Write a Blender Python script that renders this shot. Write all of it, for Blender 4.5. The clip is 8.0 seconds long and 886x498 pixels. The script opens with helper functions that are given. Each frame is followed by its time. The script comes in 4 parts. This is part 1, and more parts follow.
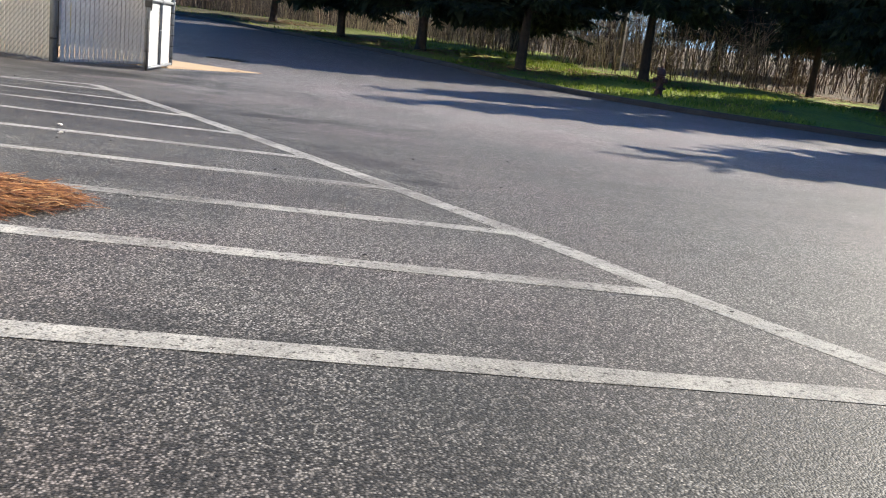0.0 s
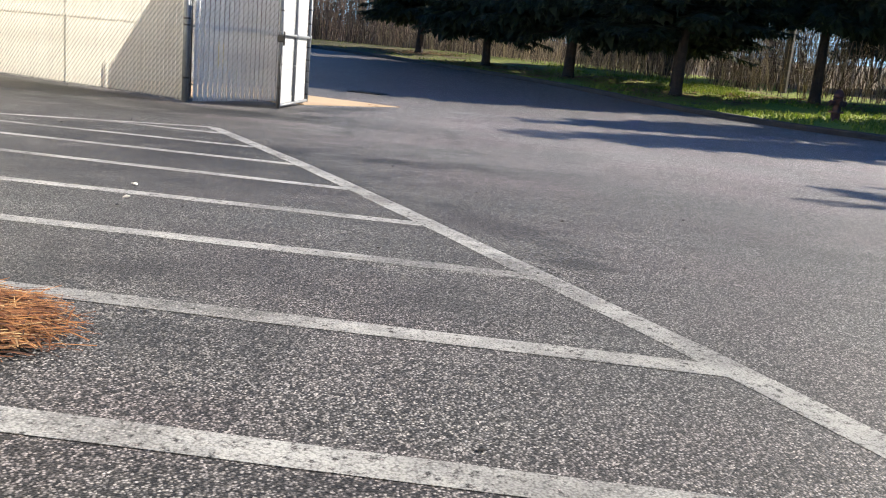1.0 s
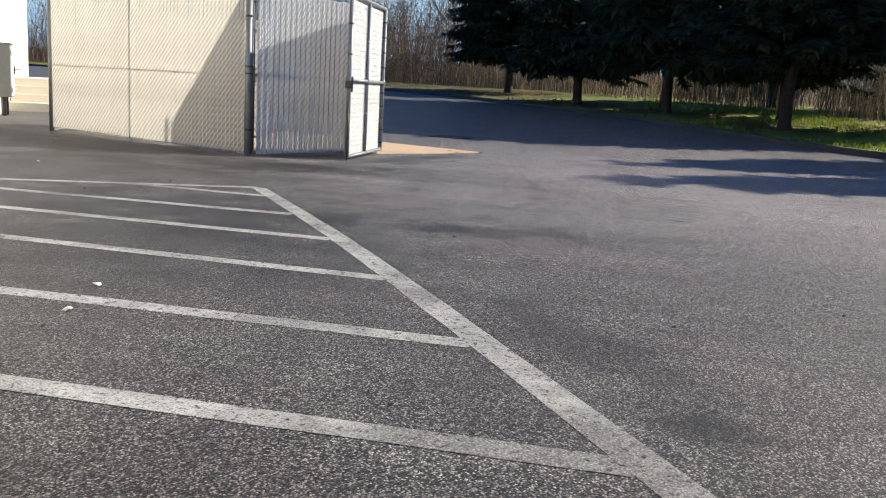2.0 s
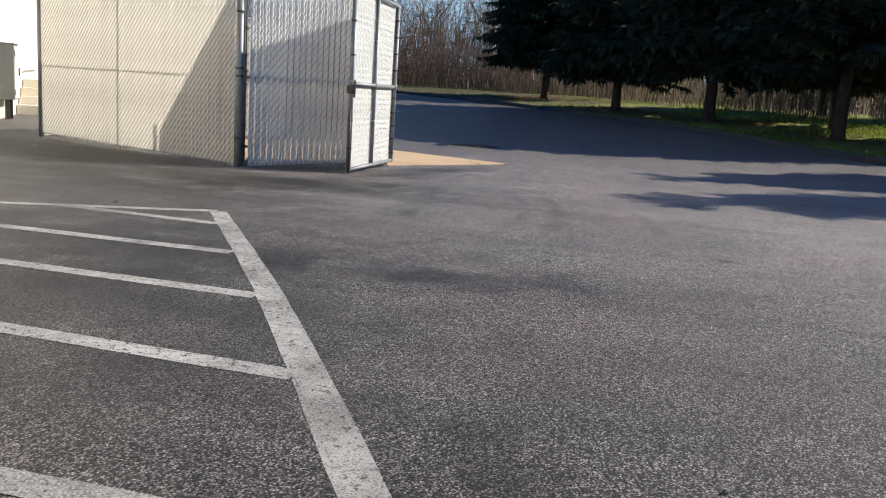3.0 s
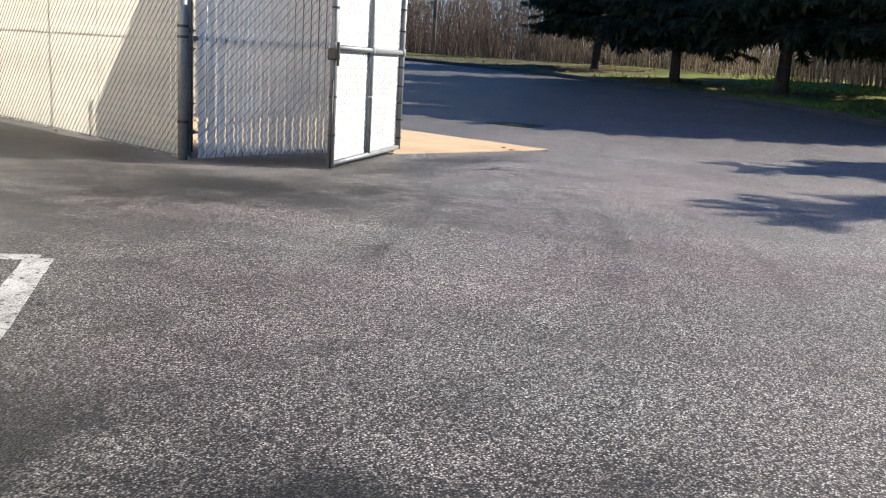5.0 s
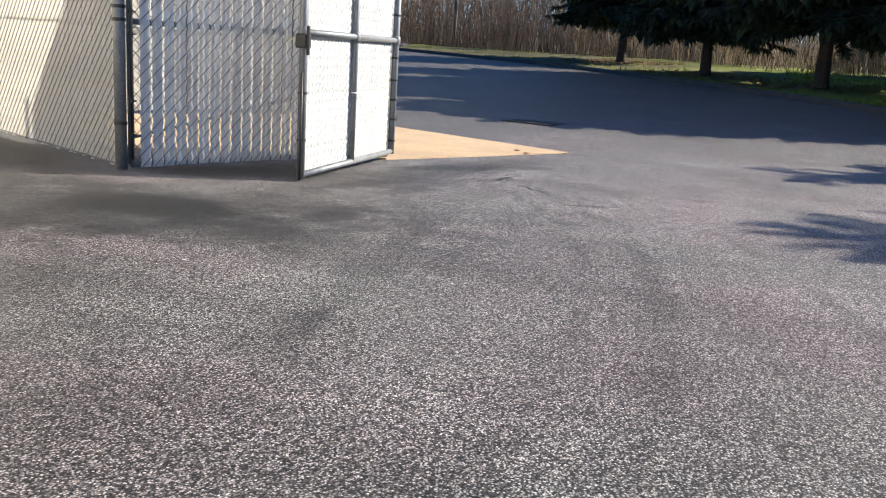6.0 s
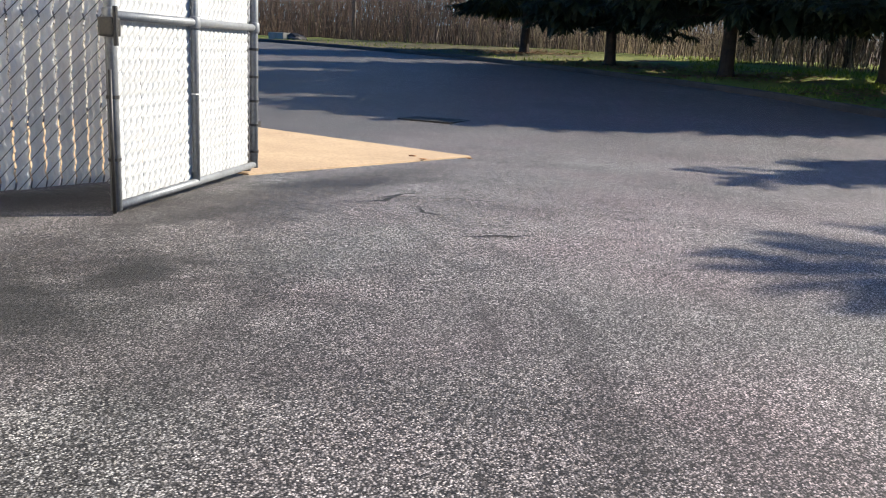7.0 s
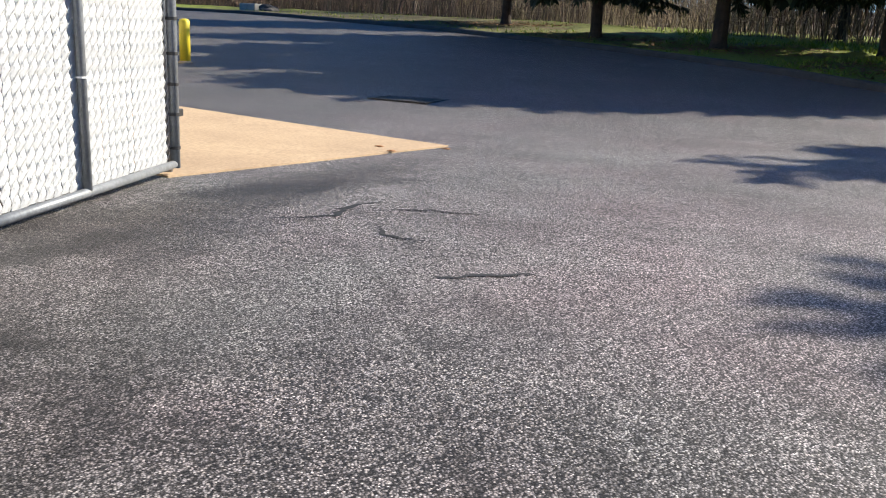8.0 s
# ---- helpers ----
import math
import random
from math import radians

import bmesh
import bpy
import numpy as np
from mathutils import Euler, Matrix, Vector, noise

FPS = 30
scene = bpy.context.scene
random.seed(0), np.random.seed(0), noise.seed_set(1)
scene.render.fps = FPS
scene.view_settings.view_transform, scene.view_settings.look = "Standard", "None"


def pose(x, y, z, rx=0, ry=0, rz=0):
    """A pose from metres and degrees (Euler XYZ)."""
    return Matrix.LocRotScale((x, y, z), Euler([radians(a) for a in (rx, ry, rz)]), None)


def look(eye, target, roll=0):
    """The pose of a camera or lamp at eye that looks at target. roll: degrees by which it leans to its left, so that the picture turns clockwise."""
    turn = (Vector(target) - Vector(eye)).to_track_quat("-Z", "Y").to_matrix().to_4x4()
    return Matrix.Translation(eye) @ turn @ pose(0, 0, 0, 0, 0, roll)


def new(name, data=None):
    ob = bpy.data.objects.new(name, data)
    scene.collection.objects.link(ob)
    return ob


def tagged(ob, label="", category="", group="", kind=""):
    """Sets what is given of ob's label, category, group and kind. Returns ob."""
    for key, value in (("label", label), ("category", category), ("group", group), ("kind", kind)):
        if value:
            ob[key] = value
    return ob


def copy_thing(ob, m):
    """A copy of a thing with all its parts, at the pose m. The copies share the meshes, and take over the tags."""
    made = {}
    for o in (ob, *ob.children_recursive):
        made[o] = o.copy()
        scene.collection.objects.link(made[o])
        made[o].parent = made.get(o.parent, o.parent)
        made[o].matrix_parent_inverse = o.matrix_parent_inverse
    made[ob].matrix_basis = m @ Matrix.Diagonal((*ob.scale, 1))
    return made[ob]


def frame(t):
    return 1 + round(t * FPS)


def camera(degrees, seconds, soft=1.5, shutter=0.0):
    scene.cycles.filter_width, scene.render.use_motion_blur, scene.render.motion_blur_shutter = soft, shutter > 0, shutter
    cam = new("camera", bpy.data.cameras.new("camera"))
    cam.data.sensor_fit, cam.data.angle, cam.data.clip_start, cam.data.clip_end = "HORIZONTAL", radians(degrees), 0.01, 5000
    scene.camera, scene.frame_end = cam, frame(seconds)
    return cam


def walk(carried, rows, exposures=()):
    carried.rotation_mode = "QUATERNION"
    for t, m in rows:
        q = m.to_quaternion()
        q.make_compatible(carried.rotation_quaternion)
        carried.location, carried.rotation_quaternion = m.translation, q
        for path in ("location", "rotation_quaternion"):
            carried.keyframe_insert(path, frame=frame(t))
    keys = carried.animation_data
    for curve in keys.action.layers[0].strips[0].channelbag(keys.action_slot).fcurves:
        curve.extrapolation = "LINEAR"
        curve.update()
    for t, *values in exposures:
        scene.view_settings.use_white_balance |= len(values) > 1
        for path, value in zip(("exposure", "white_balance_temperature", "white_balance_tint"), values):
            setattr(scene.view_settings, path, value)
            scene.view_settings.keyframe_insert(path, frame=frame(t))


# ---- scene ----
cam = camera(54.27, 8.0, soft=1.1)
# seconds, eye x y z, yaw to the left of +y, pitch, roll
ROWS = [
    (0, 0.095, 0.245, 0.685, -4.66, -13.13, 7.22),
    (0.2, 0.095, 0.478, 0.69, -0.11, -13.08, 6.4),
    (0.4, 0.093, 0.715, 0.692, 3.42, -13.09, 5.63),
    (0.5, 0.09, 0.833, 0.692, 4.0, -13.06, 5.38),
    (1, 0.098, 1.425, 0.702, 5.33, -12.44, 5.4),
    (1.5, 0.069, 1.989, 0.735, 7.42, -11.32, 4.24),
    (1.7, 0.07, 2.234, 0.736, 9.28, -10.67, 3.7),
    (2.8, 0.101, 3.57, 0.761, 15.25, -10.27, 3.65),
    (3, 0.097, 3.818, 0.767, 14.51, -10.21, 3.73),
    (3.2, 0.062, 4.086, 0.775, 12.44, -10.17, 4.09),
    (3.4, 0.005, 4.358, 0.784, 12.04, -10.05, 4.63),
    (3.5, -0.034, 4.462, 0.788, 16.32, -9.6, 4.91),
    (3.6, -0.065, 4.585, 0.789, 18.69, -9.58, 4.74),
    (3.8, -0.128, 4.836, 0.79, 26.12, -9.63, 4.25),
    (4, -0.176, 5.083, 0.789, 27.6, -9.78, 3.87),
    (4.2, -0.19, 5.323, 0.784, 24.86, -10.02, 3.82),
    (4.4, -0.192, 5.557, 0.777, 20.88, -10.36, 3.9),
    (4.5, -0.2, 5.674, 0.773, 20.39, -10.59, 3.91),
    (4.8, -0.255, 6.017, 0.76, 17.51, -11.59, 3.74),
    (5, -0.297, 6.248, 0.75, 17.53, -12.26, 3.66),
    (5.2, -0.332, 6.493, 0.739, 17.28, -12.48, 3.93),
    (6.3, -0.597, 7.918, 0.726, 20.28, -12.9, 3.41),
    (6.5, -0.644, 8.177, 0.723, 20.88, -12.95, 3.29),
    (6.7, -0.69, 8.438, 0.718, 15.31, -12.9, 3.1),
    (6.9, -0.733, 8.696, 0.712, 13.81, -12.83, 2.9),
    (7, -0.755, 8.818, 0.71, 12.99, -12.88, 2.86),
    (7.1, -0.777, 8.932, 0.709, 12.72, -13.02, 2.9),
    (7.5, -0.866, 9.363, 0.708, 13.31, -13.89, 3.25),
    (7.7, -0.91, 9.607, 0.705, 12.65, -14.18, 3.14),
    (8, -0.975, 9.987, 0.698, 11.62, -14.56, 2.83),
]


def eye_pose(x, y, z, yaw, pitch, roll):
    yaw, pitch = radians(yaw), radians(pitch)
    way = Vector((-math.sin(yaw) * math.cos(pitch), math.cos(yaw) * math.cos(pitch), math.sin(pitch)))
    eye = Vector((x, y, z))
    return look(eye, eye + way, roll)


EXPOSURES = [(0.0, 1.24), (1.0, 1.24), (1.5, 1.1), (2.9, 0.76), (3.1, 0.76), (3.4, 1.2), (3.8, 0.64), (4.2, 0.64), (4.6, 0.86), (5.0, 1.22), (8.0, 1.1)]
walk(cam, [(r[0], eye_pose(*r[1:])) for r in ROWS], EXPOSURES)

# ---- light ----
SUN_AZ, SUN_EL = radians(34), radians(31)  # azimuth from +x towards +y
TO_SUN = Vector((math.cos(SUN_AZ) * math.cos(SUN_EL), math.sin(SUN_AZ) * math.cos(SUN_EL), math.sin(SUN_EL)))
world = bpy.data.worlds.new("world")
scene.world = world
world.use_nodes = True
sky = world.node_tree.nodes.new("ShaderNodeTexSky")
sky.sky_type, sky.sun_disc = "NISHITA", False
sky.sun_elevation, sky.sun_rotation = SUN_EL, math.pi / 2 - SUN_AZ
background = world.node_tree.nodes["Background"]
background.inputs["Strength"].default_value = 0.046
sky.dust_density, sky.ozone_density = 0.8, 5.0
tint = world.node_tree.nodes.new("ShaderNodeMix")
tint.data_type, tint.blend_type = "RGBA", "MULTIPLY"
tint.inputs[0].default_value, tint.inputs[7].default_value = 1.0, (0.25, 0.86, 1.46, 1)
world.node_tree.links.new(sky.outputs[0], tint.inputs[6])
world.node_tree.links.new(tint.outputs[2], background.inputs["Color"])
sun = new("sun", bpy.data.lights.new("sun", "SUN"))
sun.data.energy, sun.data.angle, sun.data.color = 5.0, radians(0.3), (1.0, 0.928, 0.79)
sun.matrix_world = look(TO_SUN * 60, (0, 0, 0))


# ---- materials ----
class Nodes:
    """A small builder for one node material."""

    def __init__(self, name, rough=0.8, metal=0.0):
        self.mat = bpy.data.materials.new(name)
        self.mat.use_nodes = True
        self.tree = self.mat.node_tree
        self.bsdf = self.tree.nodes["Principled BSDF"]
        self.bsdf.inputs["Roughness"].default_value = rough
        self.bsdf.inputs["Metallic"].default_value = metal
        self.where = self.tree.nodes.new("ShaderNodeNewGeometry").outputs["Position"]
        self.edge = None

    def node(self, kind, **values):
        n = self.tree.nodes.new(kind)
        for key, value in values.items():
            n.inputs[key].default_value = value
        return n

    def link(self, a, b):
        self.tree.links.new(a, b)

    def local(self):
        self.where = self.tree.nodes.new("ShaderNodeTexCoord").outputs["Object"]
        return self

    def noise(self, scale, detail=4.0, rough=0.55, stretch=None):
        n = self.node("ShaderNodeTexNoise", Scale=scale, Detail=detail, Roughness=rough)
        where = self.where
        if stretch:
            m = self.node("ShaderNodeMapping", Scale=stretch)
            self.link(where, m.inputs["Vector"])
            where = m.outputs[0]
        self.link(where, n.inputs["Vector"])
        return n.outputs["Fac"]

    def cells(self, scale):
        n = self.node("ShaderNodeTexVoronoi", Scale=scale)
        self.link(self.where, n.inputs["Vector"])
        return n

    def ramp(self, value, *stops):
        n = self.tree.nodes.new("ShaderNodeValToRGB")
        while len(n.color_ramp.elements) < len(stops):
            n.color_ramp.elements.new(0.5)
        for e, (at, c) in zip(n.color_ramp.elements, stops):
            e.position, e.color = at, (c, c, c, 1) if isinstance(c, (int, float)) else (*c, 1)
        self.link(value, n.inputs[0])
        return n.outputs[0]

    def mix(self, fac, a, b, blend="MIX"):
        n = self.tree.nodes.new("ShaderNodeMix")
        n.data_type, n.blend_type = "RGBA", blend
        for slot, v in ((n.inputs[0], fac), (n.inputs[6], a), (n.inputs[7], b)):
            if isinstance(v, (int, float)):
                slot.default_value = v
            elif isinstance(v, tuple):
                slot.default_value = (*v, 1)
            else:
                self.link(v, slot)
        return n.outputs[2]

    def math(self, op, a, b=0.0):
        n = self.tree.nodes.new("ShaderNodeMath")
        n.operation, n.use_clamp = op, False
        for slot, v in zip(n.inputs, (a, b)):
            if isinstance(v, (int, float)):
                slot.default_value = v
            else:
                self.link(v, slot)
        return n.outputs[0]

    def ragged(self):
        if self.edge is None:
            self.edge = self.math("SUBTRACT", self.noise(2.2, 8, 0.72), 0.5)
        return self.edge

    def arc(self, x, y, r, width):
        """1 along part of a ring on the ground, as a turning tyre leaves it, falling to 0 beside it."""
        m = self.node("ShaderNodeMapping", Location=(-x, -y, 0), Scale=(1, 1, 0))
        self.link(self.where, m.inputs["Vector"])
        n = self.node("ShaderNodeVectorMath")
        n.operation = "LENGTH"
        self.link(m.outputs[0], n.inputs[0])
        d = self.math("ADD", self.math("SUBTRACT", n.outputs["Value"], r), self.math("MULTIPLY", self.ragged(), width * 1.5))
        return self.ramp(self.math("DIVIDE", self.math("ABSOLUTE", d), width), (0.3, 1.0), (1.0, 0.0))

    def blob(self, x, y, rx, ry, turn, wobble=0.6):
        """1 in the middle of an uneven patch on the ground, falling to 0 at its edge."""
        m = self.node("ShaderNodeMapping")
        m.vector_type = "TEXTURE"
        m.inputs["Location"].default_value = (x, y, 0)
        m.inputs["Rotation"].default_value = (0, 0, radians(turn))
        m.inputs["Scale"].default_value = (rx, ry, 50)
        self.link(self.where, m.inputs["Vector"])
        n = self.node("ShaderNodeVectorMath")
        n.operation = "LENGTH"
        self.link(m.outputs[0], n.inputs[0])
        d = self.math("ADD", n.outputs["Value"], self.math("MULTIPLY", self.ragged(), wobble * 4))
        return self.ramp(d, (0.4, 1.0), (1.0, 0.0))

    def random(self):
        return self.tree.nodes.new("ShaderNodeObjectInfo").outputs["Random"]

    def island(self):
        return self.tree.nodes.new("ShaderNodeNewGeometry").outputs["Random Per Island"]

    def done(self, colour, bump=None, strength=0.3, distance=0.01, rough=None):
        if isinstance(colour, tuple):
            self.bsdf.inputs["Base Color"].default_value = (*colour, 1)
        else:
            self.link(colour, self.bsdf.inputs["Base Color"])
        if bump is not None:
            b = self.node("ShaderNodeBump", Strength=strength, Distance=distance)
            self.link(bump, b.inputs["Height"])
            self.link(b.outputs[0], self.bsdf.inputs["Normal"])
        if rough is not None:
            self.link(rough, self.bsdf.inputs["Roughness"])
        return self.mat


def asphalt_colour(m):
    """Worn asphalt: pale and dark stones in a grey binder, with broad wear, tyre marks, oily patches and painted sheen.
    """
    stones = m.cells(185.0)
    grit = m.ramp(stones.outputs["Color"], (0.0, (0.013, 0.012, 0.012)), (0.36, (0.043, 0.0397, 0.04)), (0.52, (0.178, 0.1635, 0.161)), (0.74, (0.405, 0.375, 0.364)), (1.0, (0.62, 0.58, 0.558)))
    gaps = m.ramp(stones.outputs["Distance"], (0.18, 1.0), (0.66, 0.15))
    c = m.mix(1.0, grit, gaps, "MULTIPLY")
    broad = m.ramp(m.noise(0.55, 6, 0.6), (0.3, 0.72), (0.7, 1.16))
    c = m.mix(1.0, c, broad, "MULTIPLY")
    mid = m.ramp(m.noise(3.2, 5, 0.6), (0.3, 0.86), (0.7, 1.1))
    c = m.mix(1.0, c, mid, "MULTIPLY")
    streak = m.ramp(m.noise(1.0, 5, 0.6, (0.35, 2.2, 1.0)), (0.34, 0.78), (0.5, 1.0))
    c = m.mix(1.0, c, streak, "MULTIPLY")
    hue = m.ramp(m.noise(0.8, 3), (0.33, (1.05, 0.975, 1.0)), (0.5, (1.0, 1.0, 1.0)), (0.67, (0.95, 1.0, 0.985)))
    c = m.mix(1.0, c, hue, "MULTIPLY")
    clumps = m.ramp(m.noise(48.0, 5, 0.85), (0.34, 0.52), (0.5, 1.0), (0.68, 1.45))
    c = m.mix(1.0, c, clumps, "MULTIPLY")
    # pale lanes and low-angle sheen, both put into the asphalt colour
    for x, y, rx, ry, turn, depth in PALE_AND_SHEEN:
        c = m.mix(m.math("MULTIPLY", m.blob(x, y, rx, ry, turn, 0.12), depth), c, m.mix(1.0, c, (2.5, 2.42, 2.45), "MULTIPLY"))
    return c, stones


def asphalt():
    m = Nodes("asphalt", 0.6)
    m.bsdf.inputs["Diffuse Roughness"].default_value = 0.3
    m.bsdf.inputs["Specular IOR Level"].default_value = 0.25
    m.bsdf.inputs["Sheen Weight"].default_value = 0.05
    m.bsdf.inputs["Sheen Roughness"].default_value = 0.4
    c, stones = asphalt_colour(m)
    for x, y, rx, ry, turn, depth in STAINS_AND_SHADE:
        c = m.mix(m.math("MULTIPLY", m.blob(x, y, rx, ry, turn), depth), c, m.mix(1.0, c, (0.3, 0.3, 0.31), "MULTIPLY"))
    # dirt at the enclosure's foot; darkens the colour under the fence shadows too
    for x, y, rx, ry, turn, depth in DIRT_AND_SHADE:
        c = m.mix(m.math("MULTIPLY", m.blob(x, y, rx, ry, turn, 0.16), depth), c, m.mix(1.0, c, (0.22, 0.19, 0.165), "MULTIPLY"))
    turns = m.math("MULTIPLY", m.blob(-1.3, 11.3, 3.0, 3.2, 0, 0.3), m.ramp(m.noise(1.7, 3), (0.38, 0.0), (0.6, 0.5)))
    for x, y, r, width in TYRE_MARKS:
        c = m.mix(m.math("MULTIPLY", m.arc(x, y, r, width), turns), c, m.mix(1.0, c, (0.36, 0.35, 0.35), "MULTIPLY"))
    h = m.math("ADD", m.math("MULTIPLY", stones.outputs["Distance"], -0.7), m.math("MULTIPLY", m.noise(160, 3), 0.5))
    return m.done(c, h, 0.4, 0.006)


def stripe_paint():
    m = Nodes("stripe_paint", 0.75)
    m.bsdf.inputs["Diffuse Roughness"].default_value = 1.0
    c, stones = asphalt_colour(m)
    white = m.ramp(m.noise(9.0, 6, 0.6), (0.3, (0.29, 0.285, 0.28)), (0.7, (0.51, 0.503, 0.49)))
    white = m.mix(1.0, white, m.ramp(stones.outputs["Distance"], (0.45, 1.0), (0.85, 0.5)), "MULTIPLY")
    chips = m.ramp(m.noise(46.0, 5, 0.7), (0.36, 0.0), (0.46, 1.0))
    worn = m.ramp(m.noise(1.3, 4, 0.6), (0.32, 0.25), (0.55, 0.95))
    c = m.mix(m.math("MULTIPLY", chips, worn), c, white)
    return m.done(c, m.math("MULTIPLY", stones.outputs["Distance"], -0.6), 0.5, 0.004)


def mottled(name, a, b, scale, rough=0.85, bump=0.4, fine=60.0, depth=0.006, metal=0.0):
    m = Nodes(name, rough, metal)
    c = m.mix(m.ramp(m.noise(scale, 6, 0.6), (0.3, 0.0), (0.7, 1.0)), a, b)
    c = m.mix(1.0, c, m.ramp(m.noise(fine, 4, 0.6), (0.3, 0.78), (0.7, 1.12)), "MULTIPLY")
    return m.done(c, m.noise(fine, 5), bump, depth)


def islands(name, stops, rough=0.8, glow=0.0):
    """For joined small pieces: each piece has a shade of its own."""
    m = Nodes(name, rough)
    c = m.ramp(m.island(), *stops)
    c = m.mix(1.0, c, m.ramp(m.noise(2.0, 3), (0.3, 0.7), (0.7, 1.2)), "MULTIPLY")
    if glow:
        t = m.node("ShaderNodeBsdfTranslucent")
        m.link(c, t.inputs["Color"])
        s = m.node("ShaderNodeMixShader", Fac=glow)
        m.link(m.bsdf.outputs[0], s.inputs[1])
        m.link(t.outputs[0], s.inputs[2])
        m.link(s.outputs[0], m.tree.nodes["Material Output"].inputs["Surface"])
    return m.done(c)


def slat_plastic(name, colour, glow):
    """Thin plastic privacy slat, dented by the wires and letting some light through."""
    m = Nodes(name, 0.45).local()
    c = m.mix(m.random(), colour, tuple(v * 0.95 for v in colour))
    c = m.mix(1.0, c, m.ramp(m.noise(7.0, 5, 0.6, (1, 1, 0.35)), (0.3, 0.84), (0.6, 1.0)), "MULTIPLY")
    wave = m.node("ShaderNodeTexWave", Scale=4.3, Distortion=0.6)
    wave.bands_direction = "Z"
    m.link(m.where, wave.inputs["Vector"])
    t = m.node("ShaderNodeBsdfTranslucent")
    m.link(c, t.inputs["Color"])
    s = m.node("ShaderNodeMixShader", Fac=glow)
    m.link(m.bsdf.outputs[0], s.inputs[1])
    m.link(t.outputs[0], s.inputs[2])
    m.link(s.outputs[0], m.tree.nodes["Material Output"].inputs["Surface"])
    return m.done(c, wave.outputs["Fac"], 0.35, 0.006)


# dark worn or oily patches on the asphalt, some with shade painted in: x, y, half sizes, turn, depth
STAINS_AND_SHADE = [
    (-4.9, 8.6, 3.2, 2.2, 10, 0.42), (-5.4, 10.6, 1.5, 0.35, -20, 0.6), (-3.9, 10.2, 1.1, 0.25, 15, 0.5), (-2.2, 3.6, 0.9, 0.12, 100, 0.5), (-1.2, 3.5, 0.8, 0.1, 110, 0.45), (-0.5, 3.4, 0.6, 0.08, 105, 0.4),
    # (-3.75, 13.0): shade at the closed gate's foot, painted as a dark strip
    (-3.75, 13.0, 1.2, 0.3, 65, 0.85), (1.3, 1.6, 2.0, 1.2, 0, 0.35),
    (-2.3, 6.2, 1.7, 1.1, 0, 0.55), (-3.0, 10.9, 1.3, 0.7, 30, 0.5),
    (-5.0, 9.6, 2.0, 1.0, 20, 0.5), (-7.6, 11.2, 2.5, 1.2, 0, 0.5), (-2.2, 9.7, 1.1, 0.9, 0, 0.15),
    # (-6.0, 11.7): a stain that also paints the side fence's shade
    (-2.2, 7.2, 1.7, 1.3, 0, 0.45), (-6.0, 11.7, 2.7, 0.75, -25, 0.9), (-4.6, 10.1, 1.6, 0.3, -25, 0.6), (-3.6, 11.2, 1.0, 0.3, 10, 0.7), (-3.7, 9.3, 2.2, 1.1, 25, 0.35), (1.6, 1.1, 2.6, 1.3, 0, 0.4), (-2.4, 11.0, 0.9, 0.9, 0, 0.4), (-2.2, 11.8, 0.9, 0.35, 20, 0.4),
    (-2.8, 5.6, 4.0, 3.2, 0, 0.4),
    (-3.2, 11.5, 1.5, 0.8, 55, 0.6), (-2.75, 12.9, 1.0, 0.4, 78, 0.7), (-2.5, 10.9, 0.5, 0.25, 40, 0.6),
    (-4.4, 10.7, 3.2, 1.0, 25, 0.6), (-1.0, 11.6, 2.6, 0.9, 40, 0.3),
    (-3.3, 7.4, 2.2, 1.2, 10, 0.55), (-2.4, 5.6, 1.6, 0.5, 5, 0.3), (0.2, 1.4, 3.5, 0.9, 4, 0.3),
    (-1.33, 7.45, 0.46, 0.26, 1.0, 0.55), (-0.65, 7.55, 0.49, 0.25, 20.0, 0.6), (0.17, 7.8, 0.5, 0.2, 19.0, 0.35), (-2.14, 7.27, 0.45, 0.3, 5.0, 0.55),
    (-1.95, 6.8, 0.41, 0.3, 54.0, 0.5), (-1.55, 7.42, 0.18, 0.2, -13.0, 0.5), (-3.27, 11.11, 0.58, 0.4, 25.0, 0.95), (-2.49, 11.54, 0.31, 0.18, 59.0, 0.9),
    (-3.19, 11.09, 0.55, 0.25, 39.0, 0.9), (-2.72, 14.21, 0.83, 0.22, 50.0, 0.85), (-2.38, 11.78, 0.13, 0.15, 88.0, 0.7), (-2.89, 12.79, 0.47, 0.2, 79.0, 0.6),
    (0.45, 9.01, 0.1, 0.08, 0.0, 0.9), (-5.71, 10.01, 0.84, 0.35, 44.0, 0.55), (-2.97, 10.73, 1.32, 0.18, 57.0, 0.7), (-0.02, 5.33, 0.89, 0.2, -59.0, 0.5),
    (0.29, 4.62, 0.19, 0.12, 5.0, 0.6), (0.34, 4.62, 0.15, 0.15, -20.0, 0.6), (-0.57, 7.62, 0.69, 0.3, 35.0, 0.25), (-1.02, 3.9, 0.24, 0.12, 40.0, 0.4),
    (-0.8, 3.27, 0.15, 0.1, 67.0, 0.4), (-1.67, 7.58, 0.23, 0.3, 71.0, 0.6), (-0.89, 7.59, 0.25, 0.2, 53.0, 0.6), (-0.42, 7.72, 0.2, 0.2, 25.0, 0.4),
]
# damp dirt gathered along the foot of the enclosure, with fence and leaf shade painted in
DIRT_AND_SHADE = [(-2.78, 14.0, 2.1, 0.42, 76, 0.72), (-7.3, 12.4, 2.9, 0.95, -25, 0.75), (-5.6, 12.2, 2.0, 0.5, -25, 0.8), (-3.8, 12.55, 0.95, 0.42, 40, 0.9), (-3.5, 11.05, 0.95, 0.4, 35, 0.6)]
